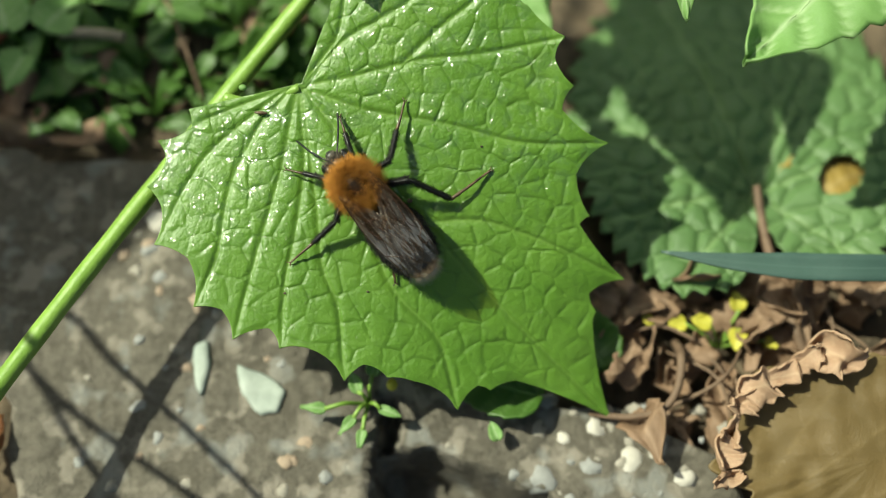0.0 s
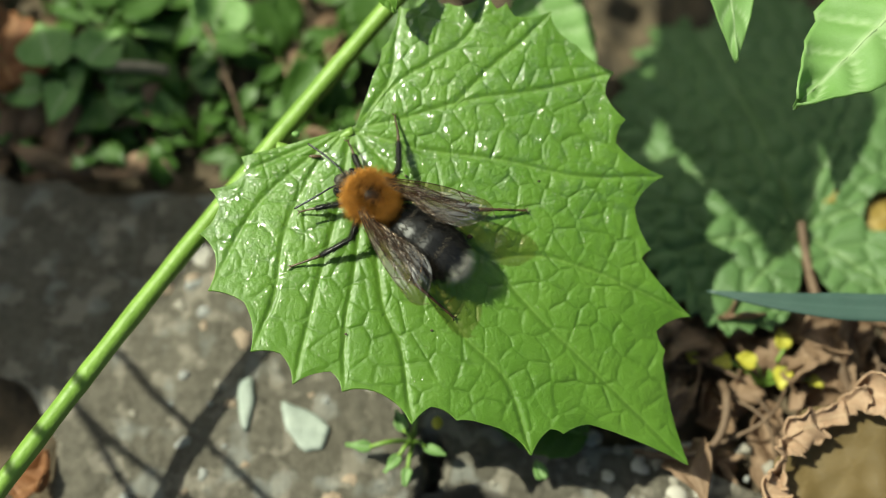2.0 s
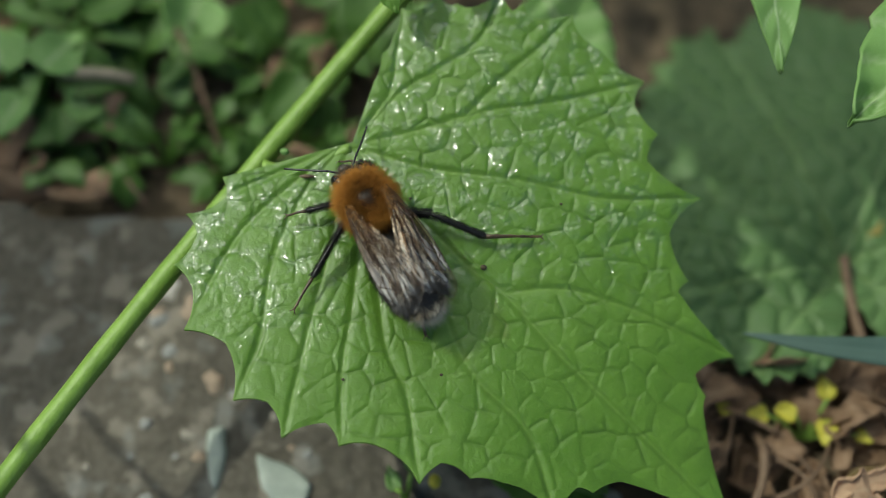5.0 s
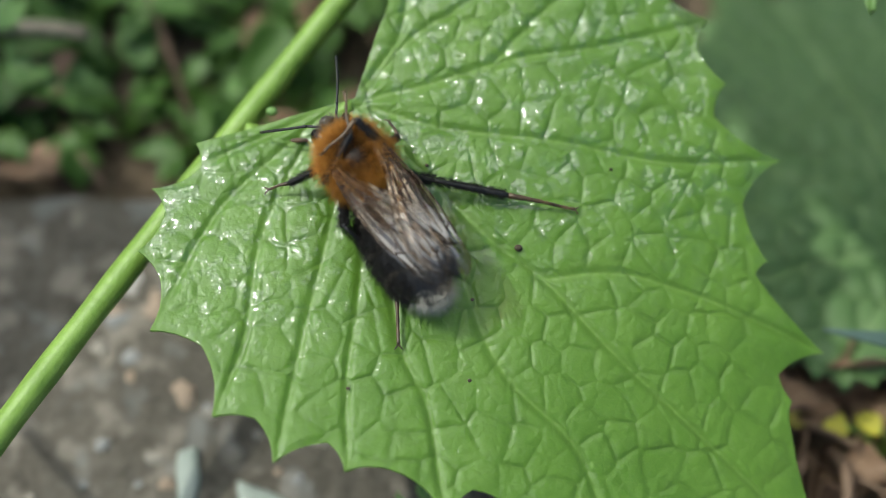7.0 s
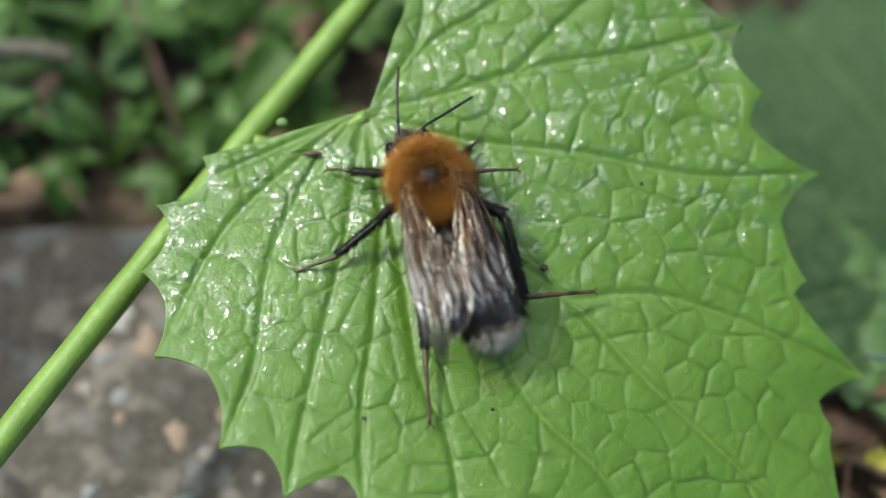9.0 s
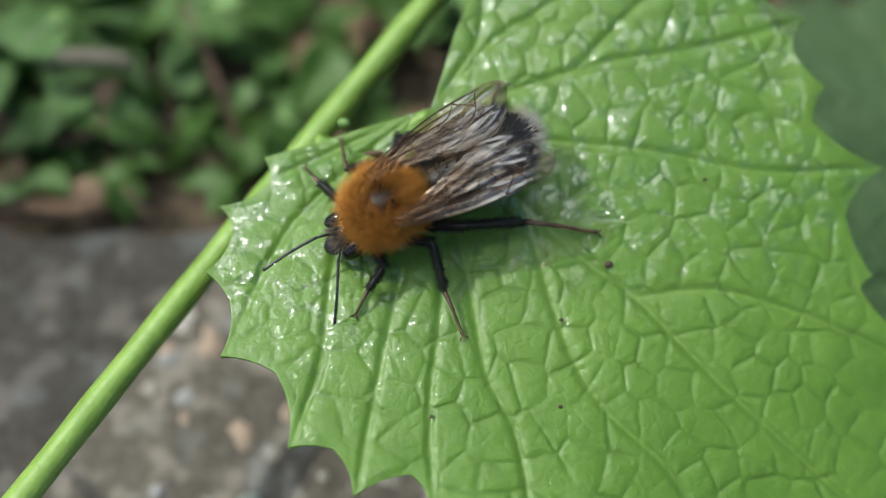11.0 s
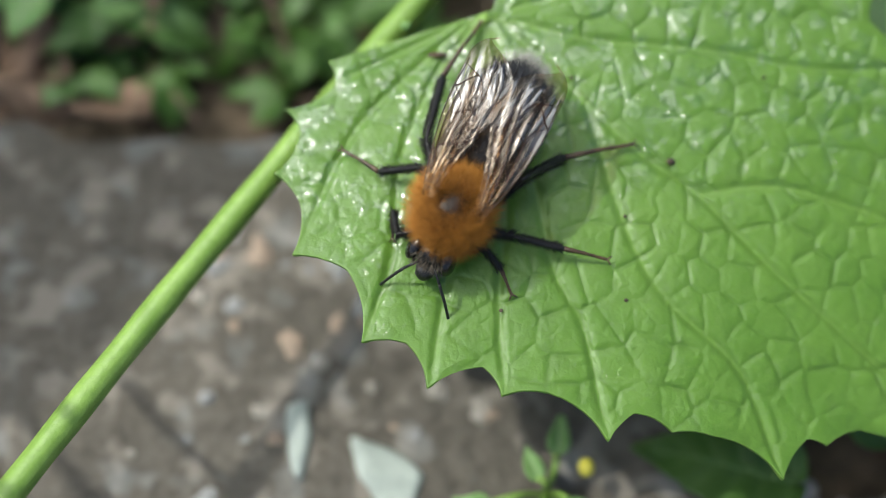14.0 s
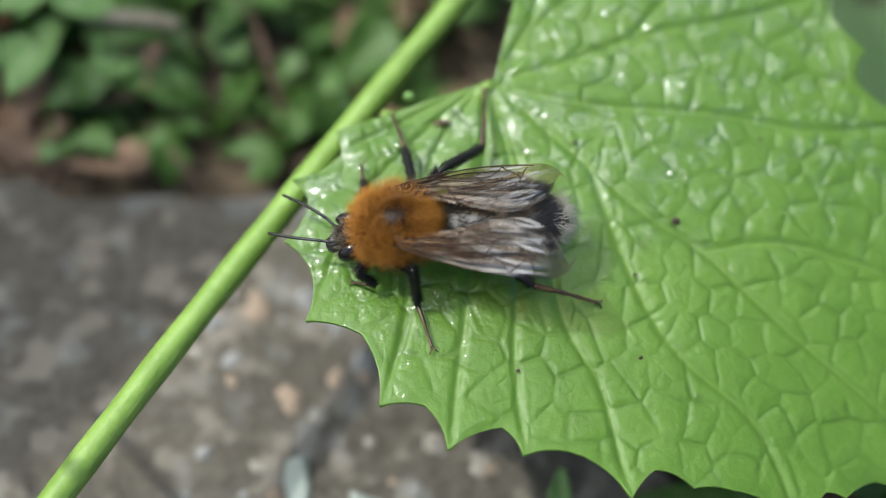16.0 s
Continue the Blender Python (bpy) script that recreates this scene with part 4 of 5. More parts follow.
def litter():
    """Crumpled brown leaf scraps, straws and twigs on the soil."""
    rng = random.Random(8)
    for n in range(70):
        x, y = rng.uniform(13, 47), rng.uniform(24, 39.5)
        if x < 18 and y < 28:
            continue
        size = rng.uniform(2.2, 5.5)
        loose_leaf("leaf_scrap", "crumpled brown scrap of dead leaf on the soil", "dead leaf", size, size * rng.uniform(0.5, 0.9), LEAF_DEAD,
                   at_mm(x, y, rng.uniform(-1.2, 2.4), rng.uniform(-50, 50), rng.uniform(-50, 50), rng.uniform(0, 360)), n, "leaf litter", 0.15, 1.3,
                   teeth=4, tooth=0.25, nu=14, nv=5, curl=rng.uniform(-0.3, 0.5))
    for n in range(28):
        x, y = rng.uniform(-50, -10), rng.uniform(53, 62) if n % 2 else rng.uniform(53, 84)
        size = rng.uniform(3, 8)
        loose_leaf("leaf_scrap", "crumpled brown scrap of dead leaf on the soil", "dead leaf", size, size * rng.uniform(0.5, 0.9), LEAF_DEAD,
                   at_mm(x, y, rng.uniform(-1.5, 1.5), rng.uniform(-40, 40), rng.uniform(-40, 40), rng.uniform(0, 360)), n + 100, "leaf litter", 0.15, 1.5,
                   teeth=4, tooth=0.25, nu=14, nv=5, curl=rng.uniform(-0.3, 0.5))
    line = smooth_path([(21.8, 33, 0), (21.7, 31, 3), (21.2, 28, 3.2), (19.7, 26, 2.8), (16.5, 25.4, 2.4), (13.5, 26.2, 0.5)], 5)
    tagged(mesh_object("twig", *tube(line, np.linspace(0.45, 0.3, len(line)), 8), BARK), "bent pale brown stalk lying on litter", "twig", "dry twigs")
    for n in range(9):
        x, y, a, l = rng.uniform(14, 44), rng.uniform(24, 42), rng.uniform(0, math.pi), rng.uniform(4, 11)
        line = smooth_path([(x, y, rng.uniform(0, 2)), (x + l * 0.5 * math.cos(a), y + l * 0.5 * math.sin(a), rng.uniform(1, 3)), (x + l * math.cos(a + 0.3), y + l * math.sin(a + 0.3), rng.uniform(-0.5, 2))], 5)
        ob = mesh_object("twig", *tube(line, np.linspace(0.22, 0.13, len(line)), 7), BARK)
        tagged(ob, "thin dry brown twig lying on litter", "twig", "dry twigs")


litter()


def yellow_seedling():
    plant = thing("seedling", "small seedling with round yellow leaves", "plant")
    for n, (x, y, z, rz, size) in enumerate(((27.6, 35.6, 2, 10, 2.2), (27.4, 33.8, 1.8, 170, 2.4), (24.8, 34.2, 1.9, 70, 2.2), (30.4, 35.0, 2, -30, 1.7), (22.6, 34.4, 1.6, 90, 2.0), (29.8, 32.8, 1.6, -120, 1.5), (19.6, 34.6, 1.4, 60, 1.4))):
        v, f, vein = simple_leaf(size * 0.85, size * 0.7, 2, 0.02, 0.15, 0.1, n, 16, 6)
        ob = part("leaf", (v, f), LEAF_YELLOW, plant, attrs={"vein": vein * 0.4})
        ob.matrix_basis = at_mm(x, y, z, 10, 5, rz)
        thicken(ob, 0.18)
        part("stalk", tube(smooth_path([(x, y, z), ((x + 26) / 2, (y + 33) / 2, z - 1), (26, 33, -1.5)], 5), [0.16] * 11, 6), STEM, plant)


yellow_seedling()


def sprig():
    """The small green weed that grows from a crack in the slab."""
    plant = thing("weed_sprig", "tiny bright green weed growing on the slab", "plant")
    root = (-6.8, 27.0, 0.6)
    for n, (x, y, z, rz, size, wide) in enumerate(((-10.6, 26.0, 3.2, 85, 2.7, 0.42), (-7.6, 27.4, 3.6, 20, 2.6, 0.5), (-8.0, 25.2, 3.2, 140, 2.4, 0.45), (-5.6, 26.0, 3.2, -110, 2.4, 0.45), (-6.4, 29.0, 3.4, -10, 3.0, 0.5), (-7.2, 24.2, 2.6, 170, 2.0, 0.5), (4.9, 23.4, 2.4, 20, 2.2, 0.6))):
        v, f, vein = simple_leaf(size * 0.8, size * wide * 0.8, 2, 0.03, 0.2, 0.15, n + 5, 16, 5)
        ob = part("leaf", (v, f), LEAF_PALE, plant, attrs={"vein": vein})
        ob.matrix_basis = at_mm(x, y, z, 8, 0, rz)
        thicken(ob, 0.18)
        if x < 0:
            part("stalk", tube(smooth_path([root, ((x + root[0]) / 2, (y + root[1]) / 2, z), (x, y, z)], 5), [0.2] * 11, 6), STEM, plant)
    part("bud", ball((-4.6, 28.2, 3.2), (0.5, 0.6, 0.55), 8, 10), LEAF_YELLOW, plant, "round yellow bud")


sprig()


def herbs():
    """The low green weeds behind, each a tuft of leaves on stalks."""
    rng = random.Random(21)
    spots = [(-41, 66, 1.2), (-36, 62, 0.9), (-46, 72, 1.3), (-33, 70, 1.0), (-25, 61, 0.8), (-20, 66, 1.0), (-14, 68, 1.0), (-27, 70, 0.9), (-38, 76, 1.3), (-24, 78, 1.2), (-10, 76, 1.2), (-52, 62, 1.3), (-5, 84, 1.3), (-20, 88, 1.4), (-40, 88, 1.5), (8, 82, 1.3), (-56, 76, 1.4), (-29, 58, 0.6), (-16, 59, 0.7), (-45, 58.5, 0.7), (-39, 58, 0.6), (-34, 57.5, 0.6), (-24, 56.5, 0.6), (-20, 57.5, 0.6)]
    for n, (x, y, big) in enumerate(spots):
        plant = thing("weed_tuft", "low green weed with small rounded leaves", "plant", "green weeds", at_mm(x, y, -2.5, 0, 0, rng.uniform(0, 360)))
        for k in range(rng.randint(6, 9)):
            a, reach, high = rng.uniform(0, 2 * math.pi), rng.uniform(1.5, 5.5) * big, rng.uniform(2.2, 6) * big
            px, py = reach * math.cos(a), reach * math.sin(a)
            size = rng.uniform(2.6, 6.0) * big
            v, f, vein = simple_leaf(size, size * rng.uniform(0.45, 0.9), 5, 0.16, rng.uniform(0, 0.2), 0.15, n * 20 + k, 18, 6)
            ob = part("leaf", (v, f), LEAF_HERB if rng.random() < 0.86 else LEAF_PALE, plant, attrs={"vein": vein})
            ob.matrix_basis = at_mm(px, py, high, rng.uniform(-35, 15), rng.uniform(-20, 20), math.degrees(a) - 90 + rng.uniform(-30, 30))
            thicken(ob, 0.16)
            part("stalk", tube(smooth_path([(0, 0, 0), (px * 0.4, py * 0.4, high * 0.6), (px, py, high)], 5), [0.26] * 11, 6), LEAF_HERB, plant)
    line = smooth_path([(-38, 63.7, 4), (-34, 63.6, 4.2), (-31.5, 63.2, 4)], 5)
    tagged(mesh_object("straw", *tube(line, [0.55] * len(line), 8), STRAW), "short pale straw lying across weeds", "straw")
    for pts in ([(-32, 76, 1), (-27, 66, 3), (-24, 58, 0)], [(-34, 58, -1), (-32, 55, 0.6), (-30, 52.5, 0.6)]):
        line = smooth_path(pts, 6)
        tagged(mesh_object("twig", *tube(line, np.linspace(0.26, 0.15, len(line)), 7), BARK), "thin dry brown twig lying on soil", "twig", "dry twigs")


herbs()
loose_leaf("leaf", "green leaf lying on the slab under the toothed leaf", "leaf", 10, 6, LEAF_HERB, at_mm(8.5, 27.5, 2.6, 0, 4, 75), 41, teeth=7, tooth=0.12)
loose_leaf("leaf", "green herb leaf near the litter", "leaf", 8, 5, LEAF_HERB, at_mm(14.5, 30, 2.6, 0, 4, 20), 42, teeth=7, tooth=0.12)
loose_leaf("dead_leaf", "orange-brown dead leaf curled on the soil", "dead leaf", 13, 9, LEAF_RUST, at_mm(-46.5, 62, 3.0, 10, 10, 40), 51, "leaf litter", rough=1.6)
loose_leaf("dead_leaf", "orange-brown dead leaf curled on the soil", "dead leaf", 4.6, 3.6, LEAF_RUST, at_mm(-40.5, 25.0, 1.0, 10, 20, 150), 52, "leaf litter", rough=1.6)


def pale_weed():
    """The paler weed with rounded leaves that stands out in the weedy corner."""
    weed = thing("weed_tuft", "pale green weed with broad rounded leaves catching the sun", "plant", "green weeds", at_mm(-40.5, 62.5, -2.5))
    for n, (x, y, z, turn, size) in enumerate(((-2.2, 0.6, 8.2, 20, 6.4), (1.4, 1.0, 7.6, -25, 5.6), (-0.6, -1.2, 7.0, 150, 4.2), (3.2, -1.4, 5.6, -80, 4.0), (-3.6, -1.0, 6.0, 95, 4.4))):
        v, f, vein = simple_leaf(size, size * 0.85, 6, 0.12, 0.12, 0.12, 300 + n, 20, 7)
        blade = part("leaf", (v, f), LEAF_PALE, weed, attrs={"vein": vein})
        blade.matrix_basis = at_mm(x, y, z, -12, 6, turn)
        thicken(blade, 0.16)
        part("stalk", tube(smooth_path([(0, 0, 0), (x * 0.4, y * 0.4, z * 0.6), (x, y, z)], 5), [0.28] * 11, 6), LEAF_HERB, weed)


pale_weed()


def shading_plant():
    """The tall herb beside the slab: its leaf shades the slab's corner and its stalks draw thin shadows over it."""
    herb = thing("tall_herb", "tall green herb with a broad leaf and thin stalks", "plant")

    def sunward(x, y, z):
        """The place at height z in the sun's way to a spot of the slab."""
        k = (z - 0.5) / SUN_WAY.z
        return x + k * SUN_WAY.x, y + k * SUN_WAY.y, z

    v, f, vein = simple_leaf(47, 24, 9, 0.12, 0.05, 0.03, 77, 40, 12)
    blade = part("leaf_blade", (v, f), LEAF_DARK, herb, attrs={"vein": vein})
    foot = sunward(-65, 35.5, 110)
    v, f, vein = simple_leaf(50, 15, 9, 0.12, 0.05, 0.03, 78, 40, 12)
    upper = part("leaf_blade", (v, f), LEAF_DARK, herb, attrs={"vein": vein})
    upper.matrix_basis = at_mm(*sunward(-70, 57, 114), 0, 0, -82)
    thicken(upper, 0.3)
    part("stalk", tube(smooth_path([foot, sunward(-68, 46, 114), sunward(-70, 57, 114)], 5), [0.8] * 11, 8), STEM, herb)
    blade.matrix_basis = at_mm(*foot, 0, 0, -69)
    thicken(blade, 0.3)
    v, f, vein = simple_leaf(38, 20, 9, 0.12, 0.05, 0.03, 79, 40, 12)
    outer = part("leaf_blade", (v, f), LEAF_HERB, herb, attrs={"vein": vein})
    tip = sunward(22.5, 82, 60)
    outer.matrix_basis = at_mm(*tip, 0, 0, -170)
    thicken(outer, 0.3)
    part("stalk", tube(smooth_path([foot, ((foot[0] + tip[0]) / 2, tip[1] + 12, 100), tip], 6), [0.7] * 13, 8), STEM, herb)
    part("stem", tube(smooth_path([(-175, 62, -4), (-166, 62, 55), foot], 8), np.linspace(1.5, 0.9, 17), 10), STEM, herb)
    for line in (((-36.5, 36.3), (-30.7, 31.1), (-21.0, 22.6), (-15, 17)), ((-39.1, 31.1), (-34.5, 26.8), (-27.8, 22.1), (-17, 15)), ((-37.9, 30), (-34.2, 24.2), (-29.6, 18.6), (-26, 14))):
        path = smooth_path([foot, sunward(-46, 37, 66)] + [sunward(x, y, 60) for x, y in line], 6)
        part("stalk", tube(path, np.linspace(0.55, 0.36, len(path)), 7), STEM, herb)


shading_plant()


# ---- stones ----
def stone_mesh(seed):
    bm = bmesh.new()
    bmesh.ops.create_icosphere(bm, subdivisions=2, radius=1.0)
    for v in bm.verts:
        v.co = v.co * (1 + 0.6 * noise.noise(v.co * 1.25 + Vector((seed * 5.3, seed, 0)))) * MM
        v.co.z *= 0.62
    me = bpy.data.meshes.new("pebble")
    bm.to_mesh(me)
    bm.free()
    me.polygons.foreach_set("use_smooth", np.ones(len(me.polygons), bool))
    return me


def pebbles():
    rng = random.Random(13)
    meshes = {}
    for material in (PEBBLE_PALE, PEBBLE_WHITE, PEBBLE_GREY, PEBBLE_PINK):
        for k in range(4):
            me = stone_mesh(k + 1)
            me.materials.append(material)
            meshes[material, k] = me
    spots = [(-23.2, 36.8, 1.2, PEBBLE_PINK), (-27.5, 45.2, 1.6, PEBBLE_WHITE), (-25.6, 43.2, 1.3, PEBBLE_PINK), (-29.3, 40.0, 0.9, PEBBLE_PALE), (-28.0, 42.4, 1.0, PEBBLE_GREY), (-22.0, 44.0, 1.3, PEBBLE_GREY), (-20.2, 42.2, 1.2, PEBBLE_GREY), (-13.6, 33.8, 1.1, PEBBLE_PALE), (-10.6, 32.6, 1.2, PEBBLE_PALE), (-18.2, 39.0, 1.2, PEBBLE_GREY),
             (11.0, 24.0, 0.9, PEBBLE_WHITE), (14.0, 25.0, 1.3, PEBBLE_WHITE), (17.0, 22.0, 1.5, PEBBLE_WHITE), (19.5, 23.0, 1.2, PEBBLE_WHITE), (13.5, 21.4, 1.1, PEBBLE_GREY), (21.5, 20.4, 1.3, PEBBLE_WHITE), (9.0, 20.4, 1.5, PEBBLE_GREY), (18.6, 26.2, 1.1, PEBBLE_GREY), (7.4, 26.8, 1.2, PEBBLE_PINK)]
    for _ in range(45):
        spots.append((rng.uniform(-34, -6), rng.uniform(18, 47), rng.choice((0.35, 0.5, 0.7, 0.9)), rng.choice((PEBBLE_PALE, PEBBLE_GREY, PEBBLE_PINK))))
    for _ in range(48):
        spots.append((rng.uniform(-2, 26), rng.uniform(13, 27.5), rng.choice((0.3, 0.4, 0.6, 0.9)), rng.choice((PEBBLE_PALE, PEBBLE_GREY, PEBBLE_PALE))))
    for x, y, size, material in spots:
        if hollow(np.array([(x, y)]))[0] > 0:
            continue
        ob = new("pebble", meshes[material, rng.randrange(4)])
        z = float(slab_height(np.array([(x, y)]))[0])
        sink = -0.42 if size > 0.8 else -0.3
        ob.matrix_basis = at_mm(x, y, z + sink * size, rng.uniform(-15, 15), rng.uniform(-15, 15), rng.uniform(0, 360)) @ Matrix.Diagonal((size, size * rng.uniform(0.7, 1.1), size, 1))
        tagged(ob, "small rounded pebble bedded in weathered concrete", "pebble", "pebbles in the slab")


pebbles()


def flake(outline, height, label):
    line = np.array([np.array(a) + (np.array(b) - np.array(a)) * t for a, b in zip(outline, outline[1:] + outline[:1]) for t in (0, 0.25, 0.5, 0.75)])
    line = line + 0.25 * np.stack([wavy(line, 1.1, 3), wavy(line, 1.1, 8)], 1)
    mid = line.mean(0)
    pts, faces = fan_mesh(line, mid, 6)
    z = slab_height(pts) + 0.14 - 0.16 * np.r_[0, np.repeat(np.linspace(0, 1, 7)[1:], len(line))] ** 8
    ob = mesh_object("stone_flake", np.column_stack([pts, z]), faces, FLAKE)
    thicken(ob, height)
    return tagged(ob, label, "stone")


flake([(-19.0, 30.8), (-16.4, 29.6), (-14.5, 28.4), (-15.0, 26.4), (-16.8, 26.1), (-18.5, 28.1)], 0.3, "flat whitish green stone flake on the slab")
flake([(-22.9, 32.7), (-22.1, 32.9), (-21.8, 31.1), (-22.1, 28.9), (-22.5, 27.9), (-22.9, 30.6)], 0.3, "narrow pale grey stone flake on the slab")


# ---- the cloud that veils the sun ----
def cloud_bank():
    """A broad veil of cloud, as one wavy sheet in metres far above."""
    a = np.linspace(0, 2 * math.pi, 90, endpoint=False)
    r = 255 + 18 * np.sin(3 * a) + 9 * np.sin(7 * a + 1) + 5 * np.sin(13 * a)
    border = np.stack([r * np.cos(a) + 90, r * np.sin(a)], 1)
    pts, faces = fan_mesh(border, np.array((90.0, 0.0)), 16)
    z = 9 * wavy(pts, 0.03, 2)
    ob = mesh_object("cloud", np.column_stack([pts, z]) / MM, faces, CLOUD)
    return tagged(ob, "white fair-weather cloud drifting across the sun", "cloud", kind="structure")


cloud = cloud_bank()

# ---- motion ----
LEAF_ROWS = [
    (0, -2.49, 34.7, 15.58, 34.41, 0.39, -4.45),
    (0.5, -1.48, 34.9, 17.31, 27.04, 2.91, -1.83),
    (1, -1.46, 34.91, 17.9, 24.27, 2.72, -1.89),
    (1.5, -1.18, 35.55, 15.42, 28.44, 0.83, -1.85),
    (2, -0.93, 34.89, 19.51, 19.74, 1.33, -0.82),
    (2.5, -0.8, 34.96, 19.01, 21.1, 1.23, -0.9),
    (3, -0.56, 35.24, 18.3, 21.61, 0.18, -0.67),
    (3.5, -0.72, 35.26, 18.25, 19.87, 1.19, -0.68),
    (6, -0.03, 35.28, 19.53, 19.51, 0.86, 0.57),
    (6.5, -0.08, 35.3, 19.68, 19.96, -0.3, 0.56),
    (7, -0.2, 35.36, 19.22, 19.3, -0.32, 0.05),
    (7.5, 0.06, 35.42, 19.1, 19.72, -1.39, 0.32),
    (8, -0.24, 35.63, 17.78, 22.86, -1.72, -0.84),
    (10.5, -0.13, 35.76, 17.97, 21.2, -1.03, -1.11),
    (11, 0.18, 35.39, 17.88, 21.74, 0.17, -1.02),
    (11.5, 0.35, 35.21, 17.73, 21.66, -0.14, -1.38),
    (12, 0.45, 35.5, 17.41, 21.3, -0.51, -1.33),
    (12.5, 1.03, 35.74, 17.21, 21.15, 0.29, -0.41),
    (13, 1.47, 36.69, 16.79, 18.98, 1.39, 0.83),
    (13.5, 0.52, 37.05, 17.87, 20.76, -1.32, 1.28),
    (14, 0.24, 36.99, 17.8, 20.83, -1.99, 0.92),
    (14.5, 0.61, 36.99, 17.58, 19.92, -2.29, 1.22),
    (15, 0.75, 36.53, 18.37, 19.77, -1.87, 1.38),
    (15.5, 0.73, 36.67, 18.38, 17.75, -1.43, 2.01),
    (16, 0.71, 36.69, 18.12, 18.28, -1.54, 2.72),
]

BEE_ROWS = [
    (0, -7.29, 42.6, 14.87, -12.66, -15.96, 132.13),
    (0.2, -7.73, 43.16, 15.54, -8.62, -15.45, 127.98),
    (0.5, -8.37, 43.36, 16.29, -7.4, -12.27, 140.03),
    (0.8, -8.8, 43.7, 16.54, -7.75, -9.34, 147.19),
    (1, -8.7, 43.95, 16.67, -5.83, -8.93, 141.29),
    (1.2, -9.45, 45.23, 16.09, -7.15, -10.09, 137.67),
    (1.4, -9.14, 45.56, 15.25, -8.16, -12.23, 134.23),
    (1.5, -8.66, 42.62, 13.95, -5.31, -15.08, 124.01),
    (1.6, -8.38, 43.51, 14.83, -4.72, -13.52, 124.47),
    (1.8, -8.65, 44.42, 16.3, -4.27, -9.72, 131.52),
    (2, -10.01, 43.31, 17.43, -2.96, -5.9, 143.83),
    (2.2, -10.68, 43.67, 17.39, -4.07, -4.74, 149.55),
    (2.5, -9.92, 44.59, 17.3, -6.16, -3.36, 159.07),
    (2.8, -10.04, 45.17, 16.88, -6.37, -3.56, 155.35),
    (3, -9.95, 45.57, 16.6, -5.61, -4.85, 143.02),
    (3.2, -10.12, 44.99, 16.45, -4.97, -4.6, 146.36),
    (3.5, -10.26, 45.48, 16.41, -4, -4.38, 147.09),
    (3.7, -10.41, 45.04, 16.47, -3.1, -4.81, 139.88),
    (5.8, -9.54, 45.05, 17.53, -0.87, -5.46, 120.16),
    (6, -10.54, 44.42, 17.61, -1.34, -4.84, 125.56),
    (6.2, -11.29, 45.02, 17.66, -2.23, -4.32, 126.87),
    (6.4, -10.99, 45.15, 17.64, -2.81, -4.42, 127.79),
    (6.5, -10.81, 44.98, 17.61, -2.77, -4.63, 125.65),
    (6.6, -10.79, 44.85, 17.45, -2.56, -5, 124.74),
    (6.8, -10.81, 45.61, 17.22, -2.7, -5.53, 124.64),
    (7, -10.86, 45.74, 16.93, -2.33, -6.23, 121.33),
    (7.2, -10.83, 45.63, 16.86, -2.42, -6.04, 117.75),
    (7.4, -10.18, 44.92, 16.74, -0.93, -6.54, 101.59),
    (7.5, -10.04, 44.94, 16.71, -0.64, -6.57, 96.8),
    (7.6, -9.81, 45.26, 16.54, -0.01, -7.62, 90.05),
    (7.8, -8.49, 46.12, 16.26, 2.34, -9.69, 74.5),
    (8, -6.78, 47.1, 16.03, 2.78, -12.21, 75.74),
    (8.1, -4.61, 47.04, 16, 5.7, -11.72, 65.18),
    (8.2, -4.26, 46.95, 15.98, 6.82, -10.9, 59.63),
    (8.9, -7.05, 46.24, 15.91, -2.12, -9.87, 106.36),
    (9.6, -9.85, 45.55, 15.86, -7.01, -3.12, 150.24),
    (10.5, -13.45, 44.69, 15.81, -5.38, 5.44, -158.75),
    (11, -12.9, 44.15, 16.11, -6.26, 7.98, -151.96),
    (11.5, -12.69, 43.96, 15.85, -6.01, 7.24, -151.97),
    (12, -12.28, 43.34, 15.26, -5.16, 7.14, -140.98),
    (12.2, -12.3, 42.79, 15.18, -5.04, 6.94, -135.75),
    (12.4, -11.6, 40.69, 14.93, -4.64, 7.69, -114.62),
    (12.5, -11.54, 40.23, 14.87, -4.43, 7.88, -108.42),
    (12.6, -11.39, 40.01, 14.79, -4.49, 8.94, -105.71),
    (12.8, -11.56, 38.86, 14.61, -5.18, 10.13, -108.46),
    (13, -11.58, 38.09, 14.5, -5.7, 11.24, -112.75),
    (13.5, -12.69, 38.58, 14.99, -3.89, 11.14, -115.33),
    (14, -13.15, 39.41, 14.85, -3.1, 12, -117.39),
    (14.5, -12.63, 39.39, 14.56, -2.94, 13.61, -125.55),
    (15, -12.73, 38.92, 15.49, -3.41, 13.86, -133.09),
    (15.3, -13.54, 38.74, 15.43, -2.52, 7.39, -150.6),
    (15.5, -15.29, 39.02, 15.41, -1, 3.97, -163.38),
    (16, -16.56, 40.73, 15.2, -1.27, 4.38, -175.5),
]
# How the stem sways about the place beside the leaf: seconds, shift across it, rise, turn.
STEM_ROWS = [(0, -2.17, -3.14, 0.99), (0.5, -1.22, -0.96, -0.5), (1, -1.41, -0.69, -0.24), (1.5, -2.13, -3.61, -0.35), (3.5, -0.7, -1.55, 0.03), (7, -0.07, -1.32, 1.78), (8, -0.83, -3.06, 1.36), (11, -0.29, -2.35, -1.06), (13, -0.54, -3.29, -1.61), (16, -0.74, -2.98, 0.48)]
